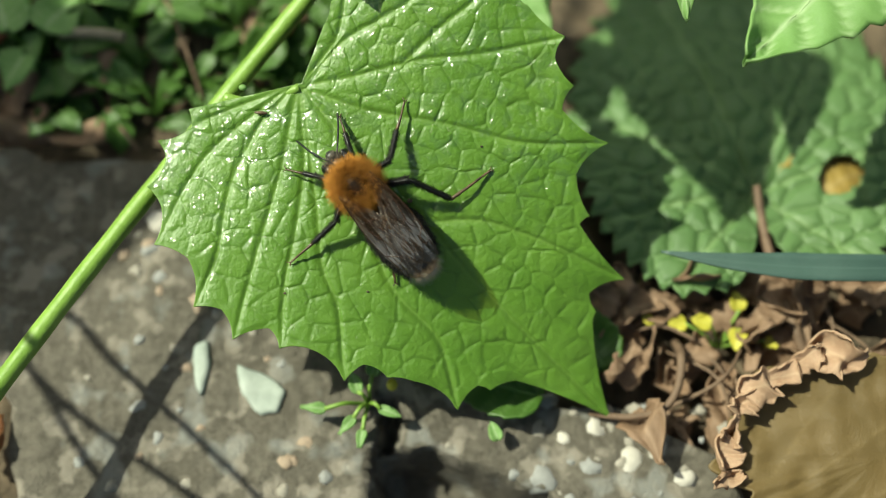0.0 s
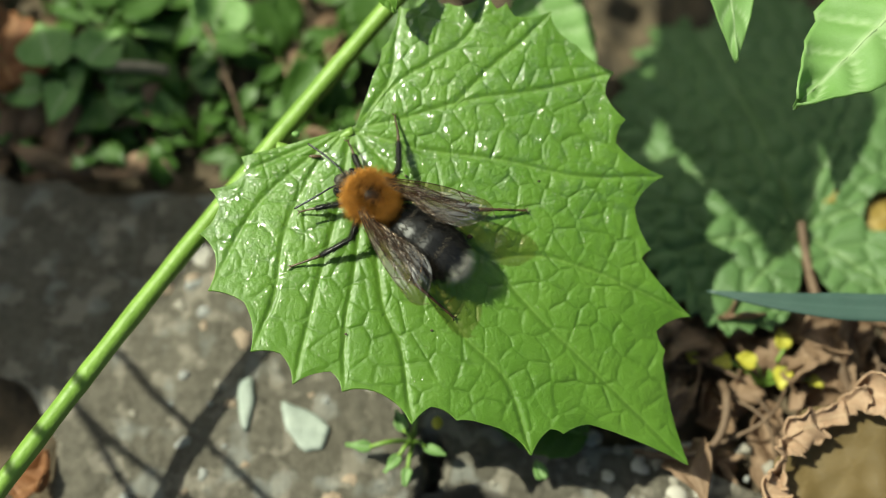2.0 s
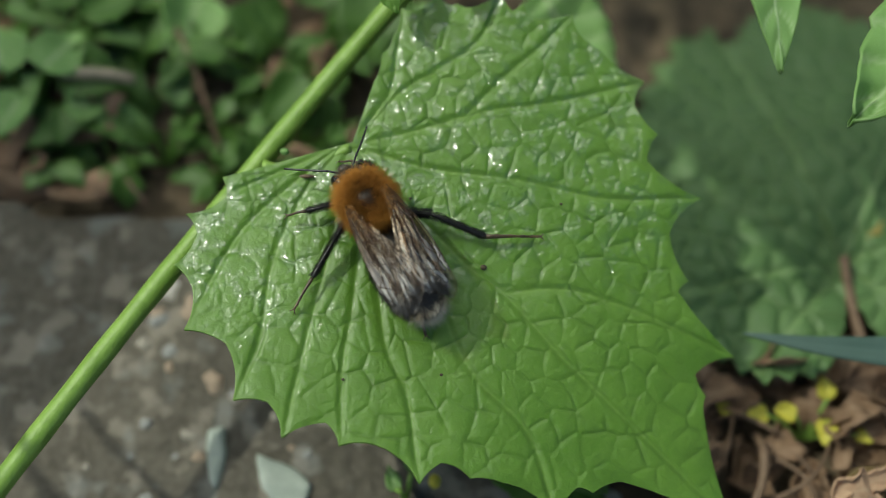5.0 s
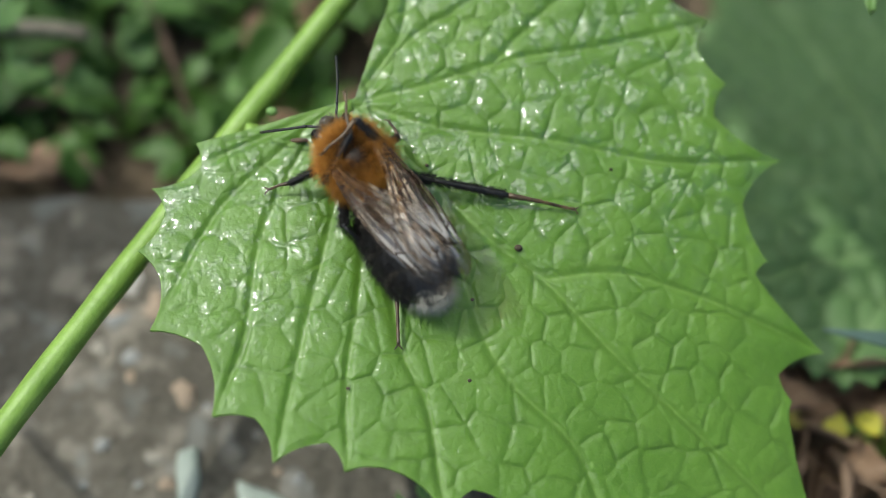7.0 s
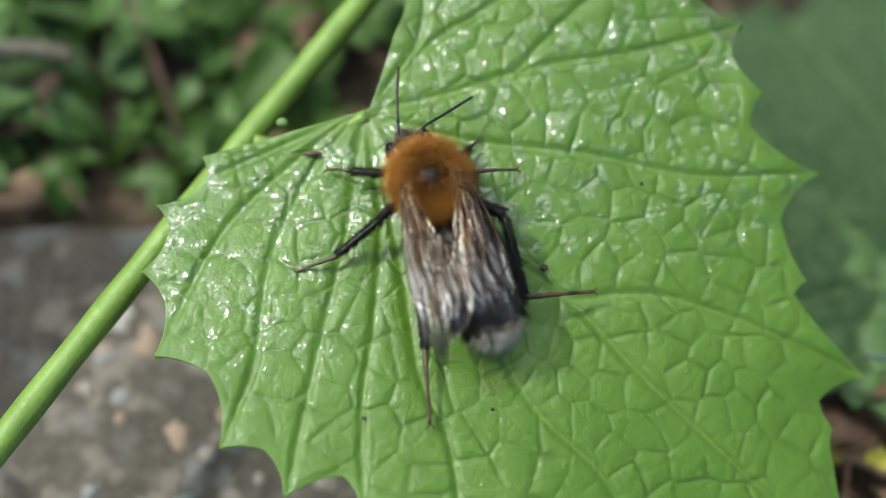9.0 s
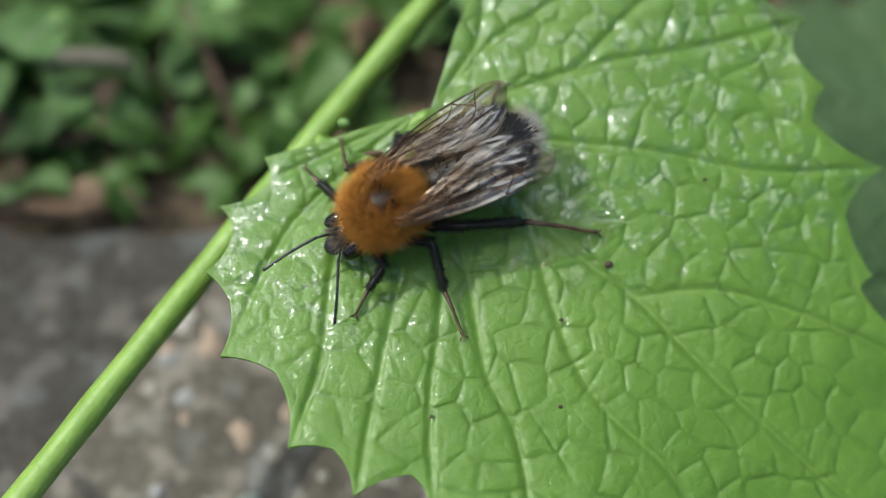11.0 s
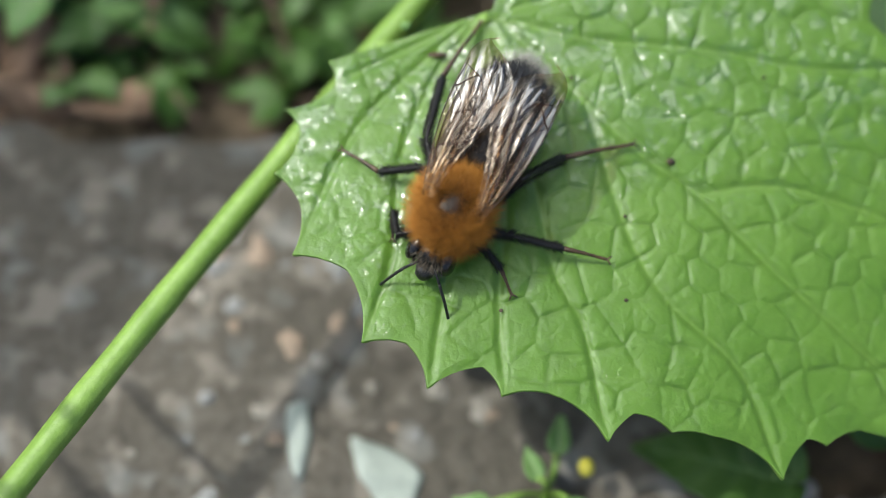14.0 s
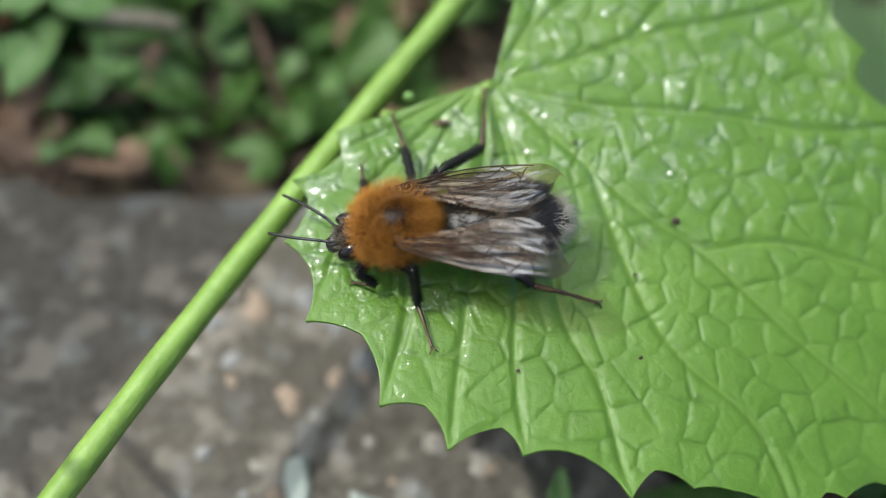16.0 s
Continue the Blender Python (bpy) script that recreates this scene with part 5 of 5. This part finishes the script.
# How far each wing is turned outwards, in degrees: seconds, left, right.
BUZZ = [(1.4 + i / 30, 96 if i % 2 else 40, 96 if i % 2 else 36) for i in range(1, 8)]
WING_ROWS = [(0, -4, -3), (0.8, -1, -2), (1.37, 4, 4), *BUZZ, (1.75, 28, 24), (2.0, 20, 22), (2.2, 14, 14), (2.35, 50, 8), (2.5, 64, 5), (2.8, 48, 6), (3.0, 26, 14), (3.2, 18, 18), (3.5, 13, 19), (3.7, 8, 18), (4.6, 4, 8), (5.8, -4, -8), (6.4, -5, -9), (6.7, -9, -2), (7.0, -12, 3), (7.6, 4, -2), (8.0, 24, -20), (8.2, 24, -20), (9.4, 8, 2), (10.5, 8, 5), (12.0, 7, 5), (12.3, 2, 8), (12.6, 4, 7), (13.0, 3, 6), (14.5, 3, 5), (15.3, 10, 3), (16.0, 14, 2)]
# Which way each leg's thigh, shin and foot point in the bee's space: seconds, then turn and rise of each, in degrees.
LEG_ROWS = {
    ("foreleg", 1): [
        (0, 36, -15, 36, -15, 36, -15), (0.2, 49, -16, 49, -17, 49, -16), (0.5, 39, -17, 39, -18, 39, -18), (0.8, 17, -16, 17, -17, 17, -17), (1, 18, -15, 18, -15, 18, -15),
        (1.2, 48, -3, 32, -33, 29, -27), (1.4, 90, 0, 35, -37, 27, -27), (1.5, 29, -20, 25, -22, 23, -24), (1.6, 45, -19, 45, -21, 45, -22), (1.8, 59, -18, 59, -19, 59, -19),
        (2, 43, -15, 42, -22, 42, -25), (2.2, 79, -1, 24, -34, 13, -25), (2.5, 37, -15, 35, -19, 34, -21), (2.8, 49, -6, 45, -27, 45, -24), (3, 69, -17, 66, -20, 66, -21),
        (3.2, 69, -2, 46, -33, 48, -25), (3.5, 70, -13, 53, -22, 53, -23), (3.7, 84, -2, 52, -33, 55, -25), (5.8, 76, -17, 76, -17, 76, -17), (6, 64, -19, 65, -21, 66, -22),
        (6.2, 106, -4, 44, -35, 61, -26), (6.4, 102, -4, 42, -35, 57, -26), (6.5, 77, 9, 49, -49, 68, -28), (6.6, 94, -1, 37, -37, 60, -26), (6.8, 100, -1, 53, -36, 72, -26),
        (7, 104, 4, 74, -35, 66, -30), (7.2, 144, 3, 48, -39, 11, -27), (7.4, 116, -2, 14, -36, -9, -26), (7.5, 100, -4, 1, -35, -18, -26), (7.6, 89, -4, -12, -34, -29, -25),
        (7.8, 78, -2, -9, -34, -25, -25), (8, -23, -5, -16, -25, 53, -31), (8.1, 45, 1, 25, -36, 80, -28), (8.2, 65, -1, 49, -34, 69, -28), (10.5, 81, 3, 47, -33, 47, -22),
        (11, 87, -3, 21, -22, 30, -19), (11.5, 84, -3, 23, -23, 33, -22), (12, 106, 11, 62, -51, 62, -20), (12.2, 87, -16, 86, -21, 86, -23), (12.4, 118, -1, 46, -34, 77, -27),
        (12.5, 104, -4, 73, -32, 59, -25), (12.6, 101, 0, 57, -34, 47, -24), (12.8, 111, 0, 56, -33, 45, -21), (13, 91, 5, 81, -34, 33, -21), (13.5, 100, -5, 72, -24, 54, -25),
        (14, 114, 0, 69, -34, 51, -21), (14.5, 96, 1, 117, -38, 0, -14), (15, 97, 17, 136, -63, 54, -18), (15.3, 93, 5, 135, -44, -26, -17), (15.5, 89, 23, -141, -59, 61, -27),
        (16, 56, 19, 162, -55, -23, -24),
    ],
    ("foreleg", -1): [
        (0, -23, -14, -22, -16, -22, -16), (0.2, -16, 0, -6, -31, -1, -25), (0.5, -48, 1, 1, -35, 19, -26), (0.8, -53, -16, -53, -18, -53, -19), (1, -55, -14, -54, -14, -54, -14),
        (1.2, -107, 0, -41, -34, -60, -23), (1.4, -138, 1, -13, -35, -73, -24), (1.5, -45, -16, -43, -17, -43, -17), (1.6, -50, 0, -21, -34, -16, -26), (1.8, -49, 0, -2, -35, 10, -28),
        (2, -33, -16, -32, -18, -32, -18), (2.2, -49, -13, -48, -22, -48, -23), (2.5, -96, 0, -33, -34, -22, -25), (2.8, -111, 0, -28, -35, -11, -25), (3, -102, -1, -5, -33, 11, -25),
        (3.2, -90, -1, -16, -34, -2, -26), (3.5, -93, 0, -6, -34, 11, -26), (3.7, -78, -1, -4, -33, 11, -26), (5.8, -41, -5, 39, -33, 51, -26), (6, -76, -3, 6, -34, 28, -26),
        (6.2, -119, -2, -33, -35, 24, -25), (6.4, -126, -2, -43, -34, 19, -25), (6.5, -121, -1, -38, -34, 14, -25), (6.6, -86, -2, -51, -31, -33, -28), (6.8, -85, 1, -48, -33, -38, -29),
        (7, -135, 5, -75, -36, -7, -26), (7.2, -126, 2, -76, -34, -20, -25), (7.4, -89, 0, -36, -34, -4, -24), (7.5, -83, -1, -29, -34, -5, -24), (7.6, -87, -1, -42, -34, -26, -27),
        (7.8, -67, -12, -65, -24, -64, -28), (8, -93, -16, -91, -16, -88, -17), (8.1, -133, 4, -49, -37, -68, -28), (8.2, -140, 4, -31, -38, -59, -27), (10.5, -76, -14, -74, -20, -75, -24),
        (11, -74, -16, -75, -19, -80, -21), (11.5, -77, -18, -77, -19, -82, -19), (12, -59, -2, -30, -29, -64, -26), (12.2, -25, 3, 22, -28, -80, -27), (12.4, -58, 2, 10, -29, -95, -27),
        (12.5, -49, 29, -33, -75, -36, -20), (12.6, -107, 4, -46, -37, 0, -18), (12.8, -130, -2, -81, -36, 7, -16), (13, -110, -5, -137, -36, 0, -16), (13.5, -95, -5, -139, -33, 11, -17),
        (14, -58, -5, -144, -28, 24, -18), (14.5, -31, 8, -151, -35, 6, -17), (15, -50, 10, -138, -42, 42, -15), (15.3, -83, 0, -100, -35, -33, -23), (15.5, -82, -13, -74, -20, -70, -22),
        (16, -89, -11, -87, -24, -87, -24),
    ],
    ("midleg", 1): [
        (0, 125, 7, 92, -22, 90, -12), (0.2, 114, 2, 113, -18, 114, -13), (0.5, 122, -2, 106, -14, 99, -11), (0.8, 104, -7, 103, -11, 103, -11), (1, 111, -8, 109, -10, 109, -9),
        (1.2, 119, -8, 119, -9, 119, -9), (1.4, 121, -7, 121, -9, 121, -9), (1.5, 73, 14, 104, -27, 177, -12), (1.6, 81, 13, 104, -26, 148, -12), (1.8, 97, -2, 97, -13, 98, -12),
        (2, 109, 6, 62, -20, 55, -13), (2.2, 119, 13, 85, -26, 46, -12), (2.5, 95, 1, 76, -15, 84, -12), (2.8, 92, -2, 92, -13, 92, -12), (3, 111, -7, 106, -10, 105, -10),
        (3.2, 102, 9, 102, -22, 102, -12), (3.5, 106, -7, 101, -10, 101, -10), (3.7, 111, 0, 111, -15, 111, -12), (5.8, 131, -9, 131, -11, 131, -10), (6, 148, 9, 120, -26, 130, -13),
        (6.2, 132, 11, 93, -27, 171, -14), (6.4, 108, 46, 172, -14, -174, -28), (6.5, 108, 48, 174, -14, -174, -28), (6.6, 104, 50, 160, -6, 176, -24), (6.8, 108, 58, -4, 30, 20, -10),
        (7, 124, 66, -62, 24, -22, -6), (7.2, 84, 11, 72, -25, -52, -17), (7.4, 74, 9, 74, -27, -18, -17), (7.5, 107, 3, 24, -23, 27, -17), (7.6, 83, 10, 73, -28, -11, -17),
        (7.8, 94, 11, 96, -27, -5, -17), (8, 104, 46, 74, -49, 30, -25), (8.1, 103, 11, 103, -26, 58, -19), (8.2, 103, 9, 105, -24, 77, -19), (10.5, 140, 10, 89, -30, 91, -16),
        (11, 134, 17, 73, -40, 82, -12), (11.5, 129, 21, 80, -45, 83, -12), (12, 135, 26, 69, -51, 60, -7), (12.2, 121, 7, 115, -29, 45, -14), (12.4, 117, 8, 118, -28, 33, -15),
        (12.5, 129, 19, 79, -38, 70, -15), (12.6, 111, 7, 106, -28, 45, -15), (12.8, 113, 3, 112, -28, 74, -17), (13, 116, -11, 106, -18, 103, -20), (13.5, 119, -12, 111, -16, 107, -18),
        (14, 111, -13, 106, -16, 106, -17), (14.5, 118, -16, 115, -18, 115, -19), (15, 110, 33, 66, -52, 129, -24), (15.3, 151, 3, 147, -33, 68, -14), (15.5, 140, 5, 133, -30, 142, -20),
        (16, 124, 40, 95, -75, 103, -6),
    ],
    ("midleg", -1): [
        (0, -99, 14, -52, -24, -55, -11), (0.2, -98, 14, -54, -25, -36, -11), (0.5, -108, 11, -54, -23, -57, -11), (0.8, -94, 10, -90, -23, -90, -12), (1, -95, -4, -86, -11, -88, -12),
        (1.2, -90, 14, -130, -29, -68, -11), (1.4, -81, 15, -152, -29, -49, -12), (1.5, -88, 10, -53, -22, -40, -13), (1.6, -100, 15, -53, -27, -15, -13),
        (1.8, -111, 14, -50, -27, -4, -14), (2, -97, 8, -52, -21, -46, -13), (2.2, -77, 9, -75, -21, -73, -12), (2.5, -96, -1, -75, -13, -75, -12), (2.8, -84, 13, -79, -26, -74, -12),
        (3, -91, 7, -50, -19, -57, -12), (3.2, -68, -4, -68, -11, -68, -11), (3.5, -89, 2, -62, -15, -60, -12), (3.7, -62, -6, -62, -10, -62, -10), (5.8, 96, 15, -112, -33, -42, -13),
        (6, 63, 12, -104, -28, -93, -14), (6.2, -3, 13, -131, -28, -131, -16), (6.4, -108, 46, -172, -14, 174, -28), (6.5, -108, 48, -174, -14, 174, -28), (6.6, -104, 50, -160, -6, -176, -24),
        (6.8, -116, 58, -30, 30, 20, -10), (7, -146, 60, 25, 33, 105, -12), (7.2, -129, 4, -86, -19, -100, -15), (7.4, -87, -1, -73, -16, -79, -15), (7.5, -83, -11, -68, -11, -72, -10),
        (7.6, -90, 3, -63, -19, -75, -16), (7.8, -126, 10, -44, -26, -82, -17), (8, -165, 13, -85, -22, -107, -22), (8.1, 167, 16, -58, -28, -123, -15), (8.2, 166, 16, -51, -28, -120, -15),
        (10.5, -149, 32, -24, -28, -91, -34), (11, -152, 30, -32, -33, -107, -28), (11.5, -146, 28, -33, -36, -113, -23), (12, -141, 21, -73, -36, -130, -19),
        (12.2, -159, 7, -48, -25, -101, -16), (12.4, -135, 3, -83, -24, -108, -18), (12.5, -132, -4, -90, -23, -101, -14), (12.6, -124, -2, -96, -22, -109, -20),
        (12.8, -123, -5, -102, -22, -111, -21), (13, -132, -11, -95, -23, -105, -16), (13.5, -138, -3, -87, -27, -100, -14), (14, -145, 5, -66, -32, -97, -13),
        (14.5, -132, 4, -54, -28, -85, -13), (15, -125, 1, -39, -16, -83, -19), (15.3, -116, 3, -63, -21, -87, -16), (15.5, -115, -3, -86, -15, -83, -14), (16, -129, 6, -84, -22, -79, -13),
    ],
    ("hindleg", 1): [
        (0, -92, 11, 148, -22, 149, -12), (0.2, -115, 9, 159, -22, 161, -13), (0.5, -173, 7, 156, -19, -178, -17), (0.8, -147, 7, 138, -21, 143, -13), (1, 102, 26, -175, -34, 158, -11),
        (1.2, -155, 9, 142, -21, 134, -10), (1.4, -154, 10, 133, -18, 132, -8), (1.5, -80, 12, 142, -18, 140, -8), (1.6, -103, 12, 141, -18, 141, -8), (1.8, -130, 10, 145, -19, 146, -10),
        (2, -153, 9, 136, -18, 178, -15), (2.2, -147, 8, 144, -21, 151, -14), (2.5, 100, 30, 166, -37, 146, -12), (2.8, -138, 9, 126, -21, 117, -10), (3, -117, 10, 132, -20, 129, -10),
        (3.2, -104, 10, 136, -20, 135, -11), (3.5, -114, 10, 141, -21, 142, -12), (3.7, -101, 10, 152, -21, 153, -12), (5.8, -109, 8, 168, -20, 170, -12), (6, -110, 8, 169, -21, 172, -13),
        (6.2, -128, 8, 164, -20, 166, -12), (6.4, -132, 8, 152, -20, 154, -11), (6.5, 141, 26, -161, -38, 159, -3), (6.6, -124, 11, 157, -20, 144, -9), (6.8, -128, 12, 150, -18, 148, -8),
        (7, 149, 34, -155, -38, 151, 0), (7.2, -101, 14, 164, -19, 131, -7), (7.4, -60, 12, 179, -18, 134, -7), (7.5, -48, 12, -178, -18, 135, -6), (7.6, -46, 12, 173, -17, 143, -6),
        (7.8, -93, 14, 149, -16, 144, -6), (8, 109, 26, 150, -25, 170, -1), (8.1, 153, 3, 152, -6, 152, -5), (8.2, 157, -1, 157, -5, 157, -5), (10.5, 150, 15, 167, -29, 154, -14),
        (11, 141, 23, 167, -41, 144, -14), (11.5, 142, 27, 170, -42, 142, -13), (12, 158, 36, 155, -44, 126, -12), (12.2, -160, 8, 127, -21, 121, -14), (12.4, -164, 8, 114, -19, 111, -12),
        (12.5, 145, 41, 132, -41, 111, -12), (12.6, -170, 6, 110, -20, 104, -11), (12.8, -170, 1, 119, -21, 117, -13), (13, 142, 18, 163, -41, 128, -14),
        (13.5, 158, 28, 157, -42, 133, -14), (14, 151, 30, 155, -46, 131, -13), (14.5, 133, 20, 176, -45, 148, -15), (15, 134, 16, -172, -42, 157, -20), (15.3, -93, 8, 160, -25, 138, -16),
        (15.5, -87, 10, 150, -22, 146, -15), (16, -163, 5, 140, -13, 171, -29),
    ],
    ("hindleg", -1): [
        (0, -121, 20, -153, -33, -94, -8), (0.2, -117, 8, -151, -23, -93, -9), (0.5, -132, 11, -150, -23, -125, -12), (0.8, -146, 5, -148, -20, -147, -14),
        (1, -152, 8, -145, -24, -131, -13), (1.2, -144, -2, -144, -15, -144, -14), (1.4, -125, 10, -163, -21, -130, -13), (1.5, -125, 27, -127, -32, -90, -8),
        (1.6, -125, 10, -151, -21, -80, -9), (1.8, -132, 9, -168, -21, -102, -11), (2, -140, 6, -153, -17, -139, -15), (2.2, -153, -9, -153, -11, -153, -12),
        (2.5, -168, -9, -168, -13, -168, -14), (2.8, -165, -10, -165, -12, -165, -13), (3, -153, -9, -153, -11, -151, -14), (3.2, -154, -9, -153, -12, -153, -13),
        (3.5, -157, -9, -157, -11, -157, -14), (3.7, -147, -9, -147, -12, -147, -13), (5.8, -124, 6, -141, -22, -110, -13), (6, -128, -9, -129, -12, -128, -13),
        (6.2, -132, -10, -132, -11, -132, -12), (6.4, -134, -10, -134, -11, -134, -12), (6.5, -131, -9, -130, -11, -130, -12), (6.6, -129, -9, -129, -11, -129, -12),
        (6.8, -132, -8, -132, -10, -132, -11), (7, -128, -6, -129, -9, -129, -11), (7.2, -120, 11, -159, -20, -102, -12), (7.4, -98, 10, -170, -19, -62, -11),
        (7.5, -84, -26, -171, 15, -58, -25), (7.6, -94, 9, 177, -17, -61, -12), (7.8, -106, 11, 170, -15, -71, -13), (8, 174, 27, -172, -17, -99, -17), (8.1, -171, 16, 168, -13, -91, -11),
        (8.2, -156, 15, 164, -14, -89, -10), (10.5, -136, 17, 169, -13, -118, -21), (11, -133, 4, 147, -21, -134, -9), (11.5, -126, 6, 150, -20, -141, -9),
        (12, -129, 6, 160, -19, -159, -9), (12.2, -113, 7, 155, -18, -167, -9), (12.4, -128, 5, 159, -18, 172, -9), (12.5, -130, 5, 163, -18, 160, -8), (12.6, -135, 3, 167, -20, 157, -10),
        (12.8, -157, -1, 179, -23, 174, -13), (13, -168, -13, -168, -15, -170, -21), (13.5, -166, -9, -166, -11, -166, -20), (14, -139, -1, -165, -24, 175, -13),
        (14.5, -140, 12, -172, -30, -149, -23), (15, -141, 14, -164, -33, -137, -22), (15.3, -120, 4, -158, -21, -113, -9), (15.5, -138, 18, -133, -22, -108, -10),
        (16, -140, 39, -135, -36, -98, -9),
    ],
}
# Which way the antennae point: seconds, turn and rise of the left and of the right.
FEELER_ROWS = [
    (0, 17, -33, -39, -27),
    (0.5, 45, -24, -28, -45),
    (1, -12, -36, -71, 15),
    (1.5, 57, 2, -35, 9),
    (2, 66, -4, -5, -2),
    (2.5, 44, 0, -28, 11),
    (3, 76, -4, -4, -19),
    (3.5, 67, -4, -23, -25),
    (6, 44, -9, -47, -19),
    (6.5, 38, 4, -45, -36),
    (7, 55, -24, -30, -4),
    (7.5, 14, 7, -70, 13),
    (8, -56, 13, -100, 2),
    (10.5, 35, -7, -39, -18),
    (11, 55, -10, -1, 4),
    (11.5, 55, -11, -13, 7),
    (12, 85, -11, 24, -8),
    (12.5, 76, -3, 35, -51),
    (13, 42, -16, -41, -35),
    (13.5, 50, -4, -36, -35),
    (14, 42, -37, -36, -40),
    (14.5, 29, -3, -50, 7),
    (15, 16, -18, -55, 12),
    (15.5, -28, -39, -70, 25),
    (16, -19, -11, -43, -11),
]


def toward(turn, rise):
    a, b = radians(turn), radians(rise)
    return Vector((math.cos(b) * math.cos(a), math.cos(b) * math.sin(a), math.sin(b)))


def eased(rows):
    """Rows with a middle one put in where a part turns far from one to the next."""
    out = rows[:1]
    for (t0, a), (t1, b) in zip(rows, rows[1:]):
        n = 1 + int(math.degrees(a.to_quaternion().rotation_difference(b.to_quaternion()).angle) / 60)
        out += [(t0 + (t1 - t0) * k / n, a.lerp(b, k / n)) for k in range(1, n + 1)]
    return out


def motions():
    walk(plant, [(t, at_mm(*p)) for t, *p in LEAF_ROWS])
    x, y, z = STEM_PIVOT
    sways = list(zip(*STEM_ROWS))
    for stem in SWAYING:
        rows = []
        for t, *p in LEAF_ROWS:
            shift, rise, turn = (np.interp(t, sways[0], column) for column in sways[1:])
            rows.append((t, at_mm(*p).inverted() @ at_mm(x + 0.8 * shift, y - 0.6 * shift, z + rise, 0, 0, turn)))
        walk(stem, rows)
    walk(bee, [(t, at_mm(*p)) for t, *p in BEE_ROWS])
    for (name, s), (ob, hinge) in WINGS.items():
        share, dip, roll = (1.0, -2.5, -12) if name == "forewing" else (0.9, -3.5, -9)
        walk(ob, [(t, at_mm(*hinge, s * roll, dip, -s * ((a if s == 1 else b) * share + 3))) for t, a, b in WING_ROWS])
    for (name, s), (leg, shins, foot, joints) in LEGS.items():
        rest = [b - a for a, b in zip(joints, joints[1:])]
        rows = {ob: [] for ob in (leg, foot, *shins)}
        for t, *angles in LEG_ROWS[name, s]:
            ways = [toward(*angles[k : k + 2]) for k in (0, 2, 4)]
            turns = [r.rotation_difference(w).to_matrix().to_4x4() for r, w in zip(rest, ways)]
            knee = joints[0] + ways[0] * rest[0].length
            ankle = knee + ways[1] * rest[1].length
            thigh = at_mm(*joints[0]) @ turns[0]
            rows[leg].append((t, thigh))
            rows[foot].append((t, thigh.inverted() @ at_mm(*ankle) @ turns[2]))
            for shin in shins:
                rows[shin].append((t, thigh.inverted() @ at_mm(*knee) @ turns[1]))
        for ob, keys in rows.items():
            walk(ob, eased(keys))
    for s, (ob, base, tip) in FEELERS.items():
        walk(ob, eased([(r[0], at_mm(*base) @ tip.rotation_difference(toward(*(r[1:3] if s == 1 else r[3:5]))).to_matrix().to_4x4()) for r in FEELER_ROWS]))
    above = -SUN_WAY * 400
    side = SUN_WAY.cross(Vector((0, 0, 1))).normalized()
    walk(cloud, [(t, Matrix.Translation(above + side * d)) for t, d in ((0, -340), (3.7, -315), (5.6, -140), (9, -110), (16, -90))])


motions()
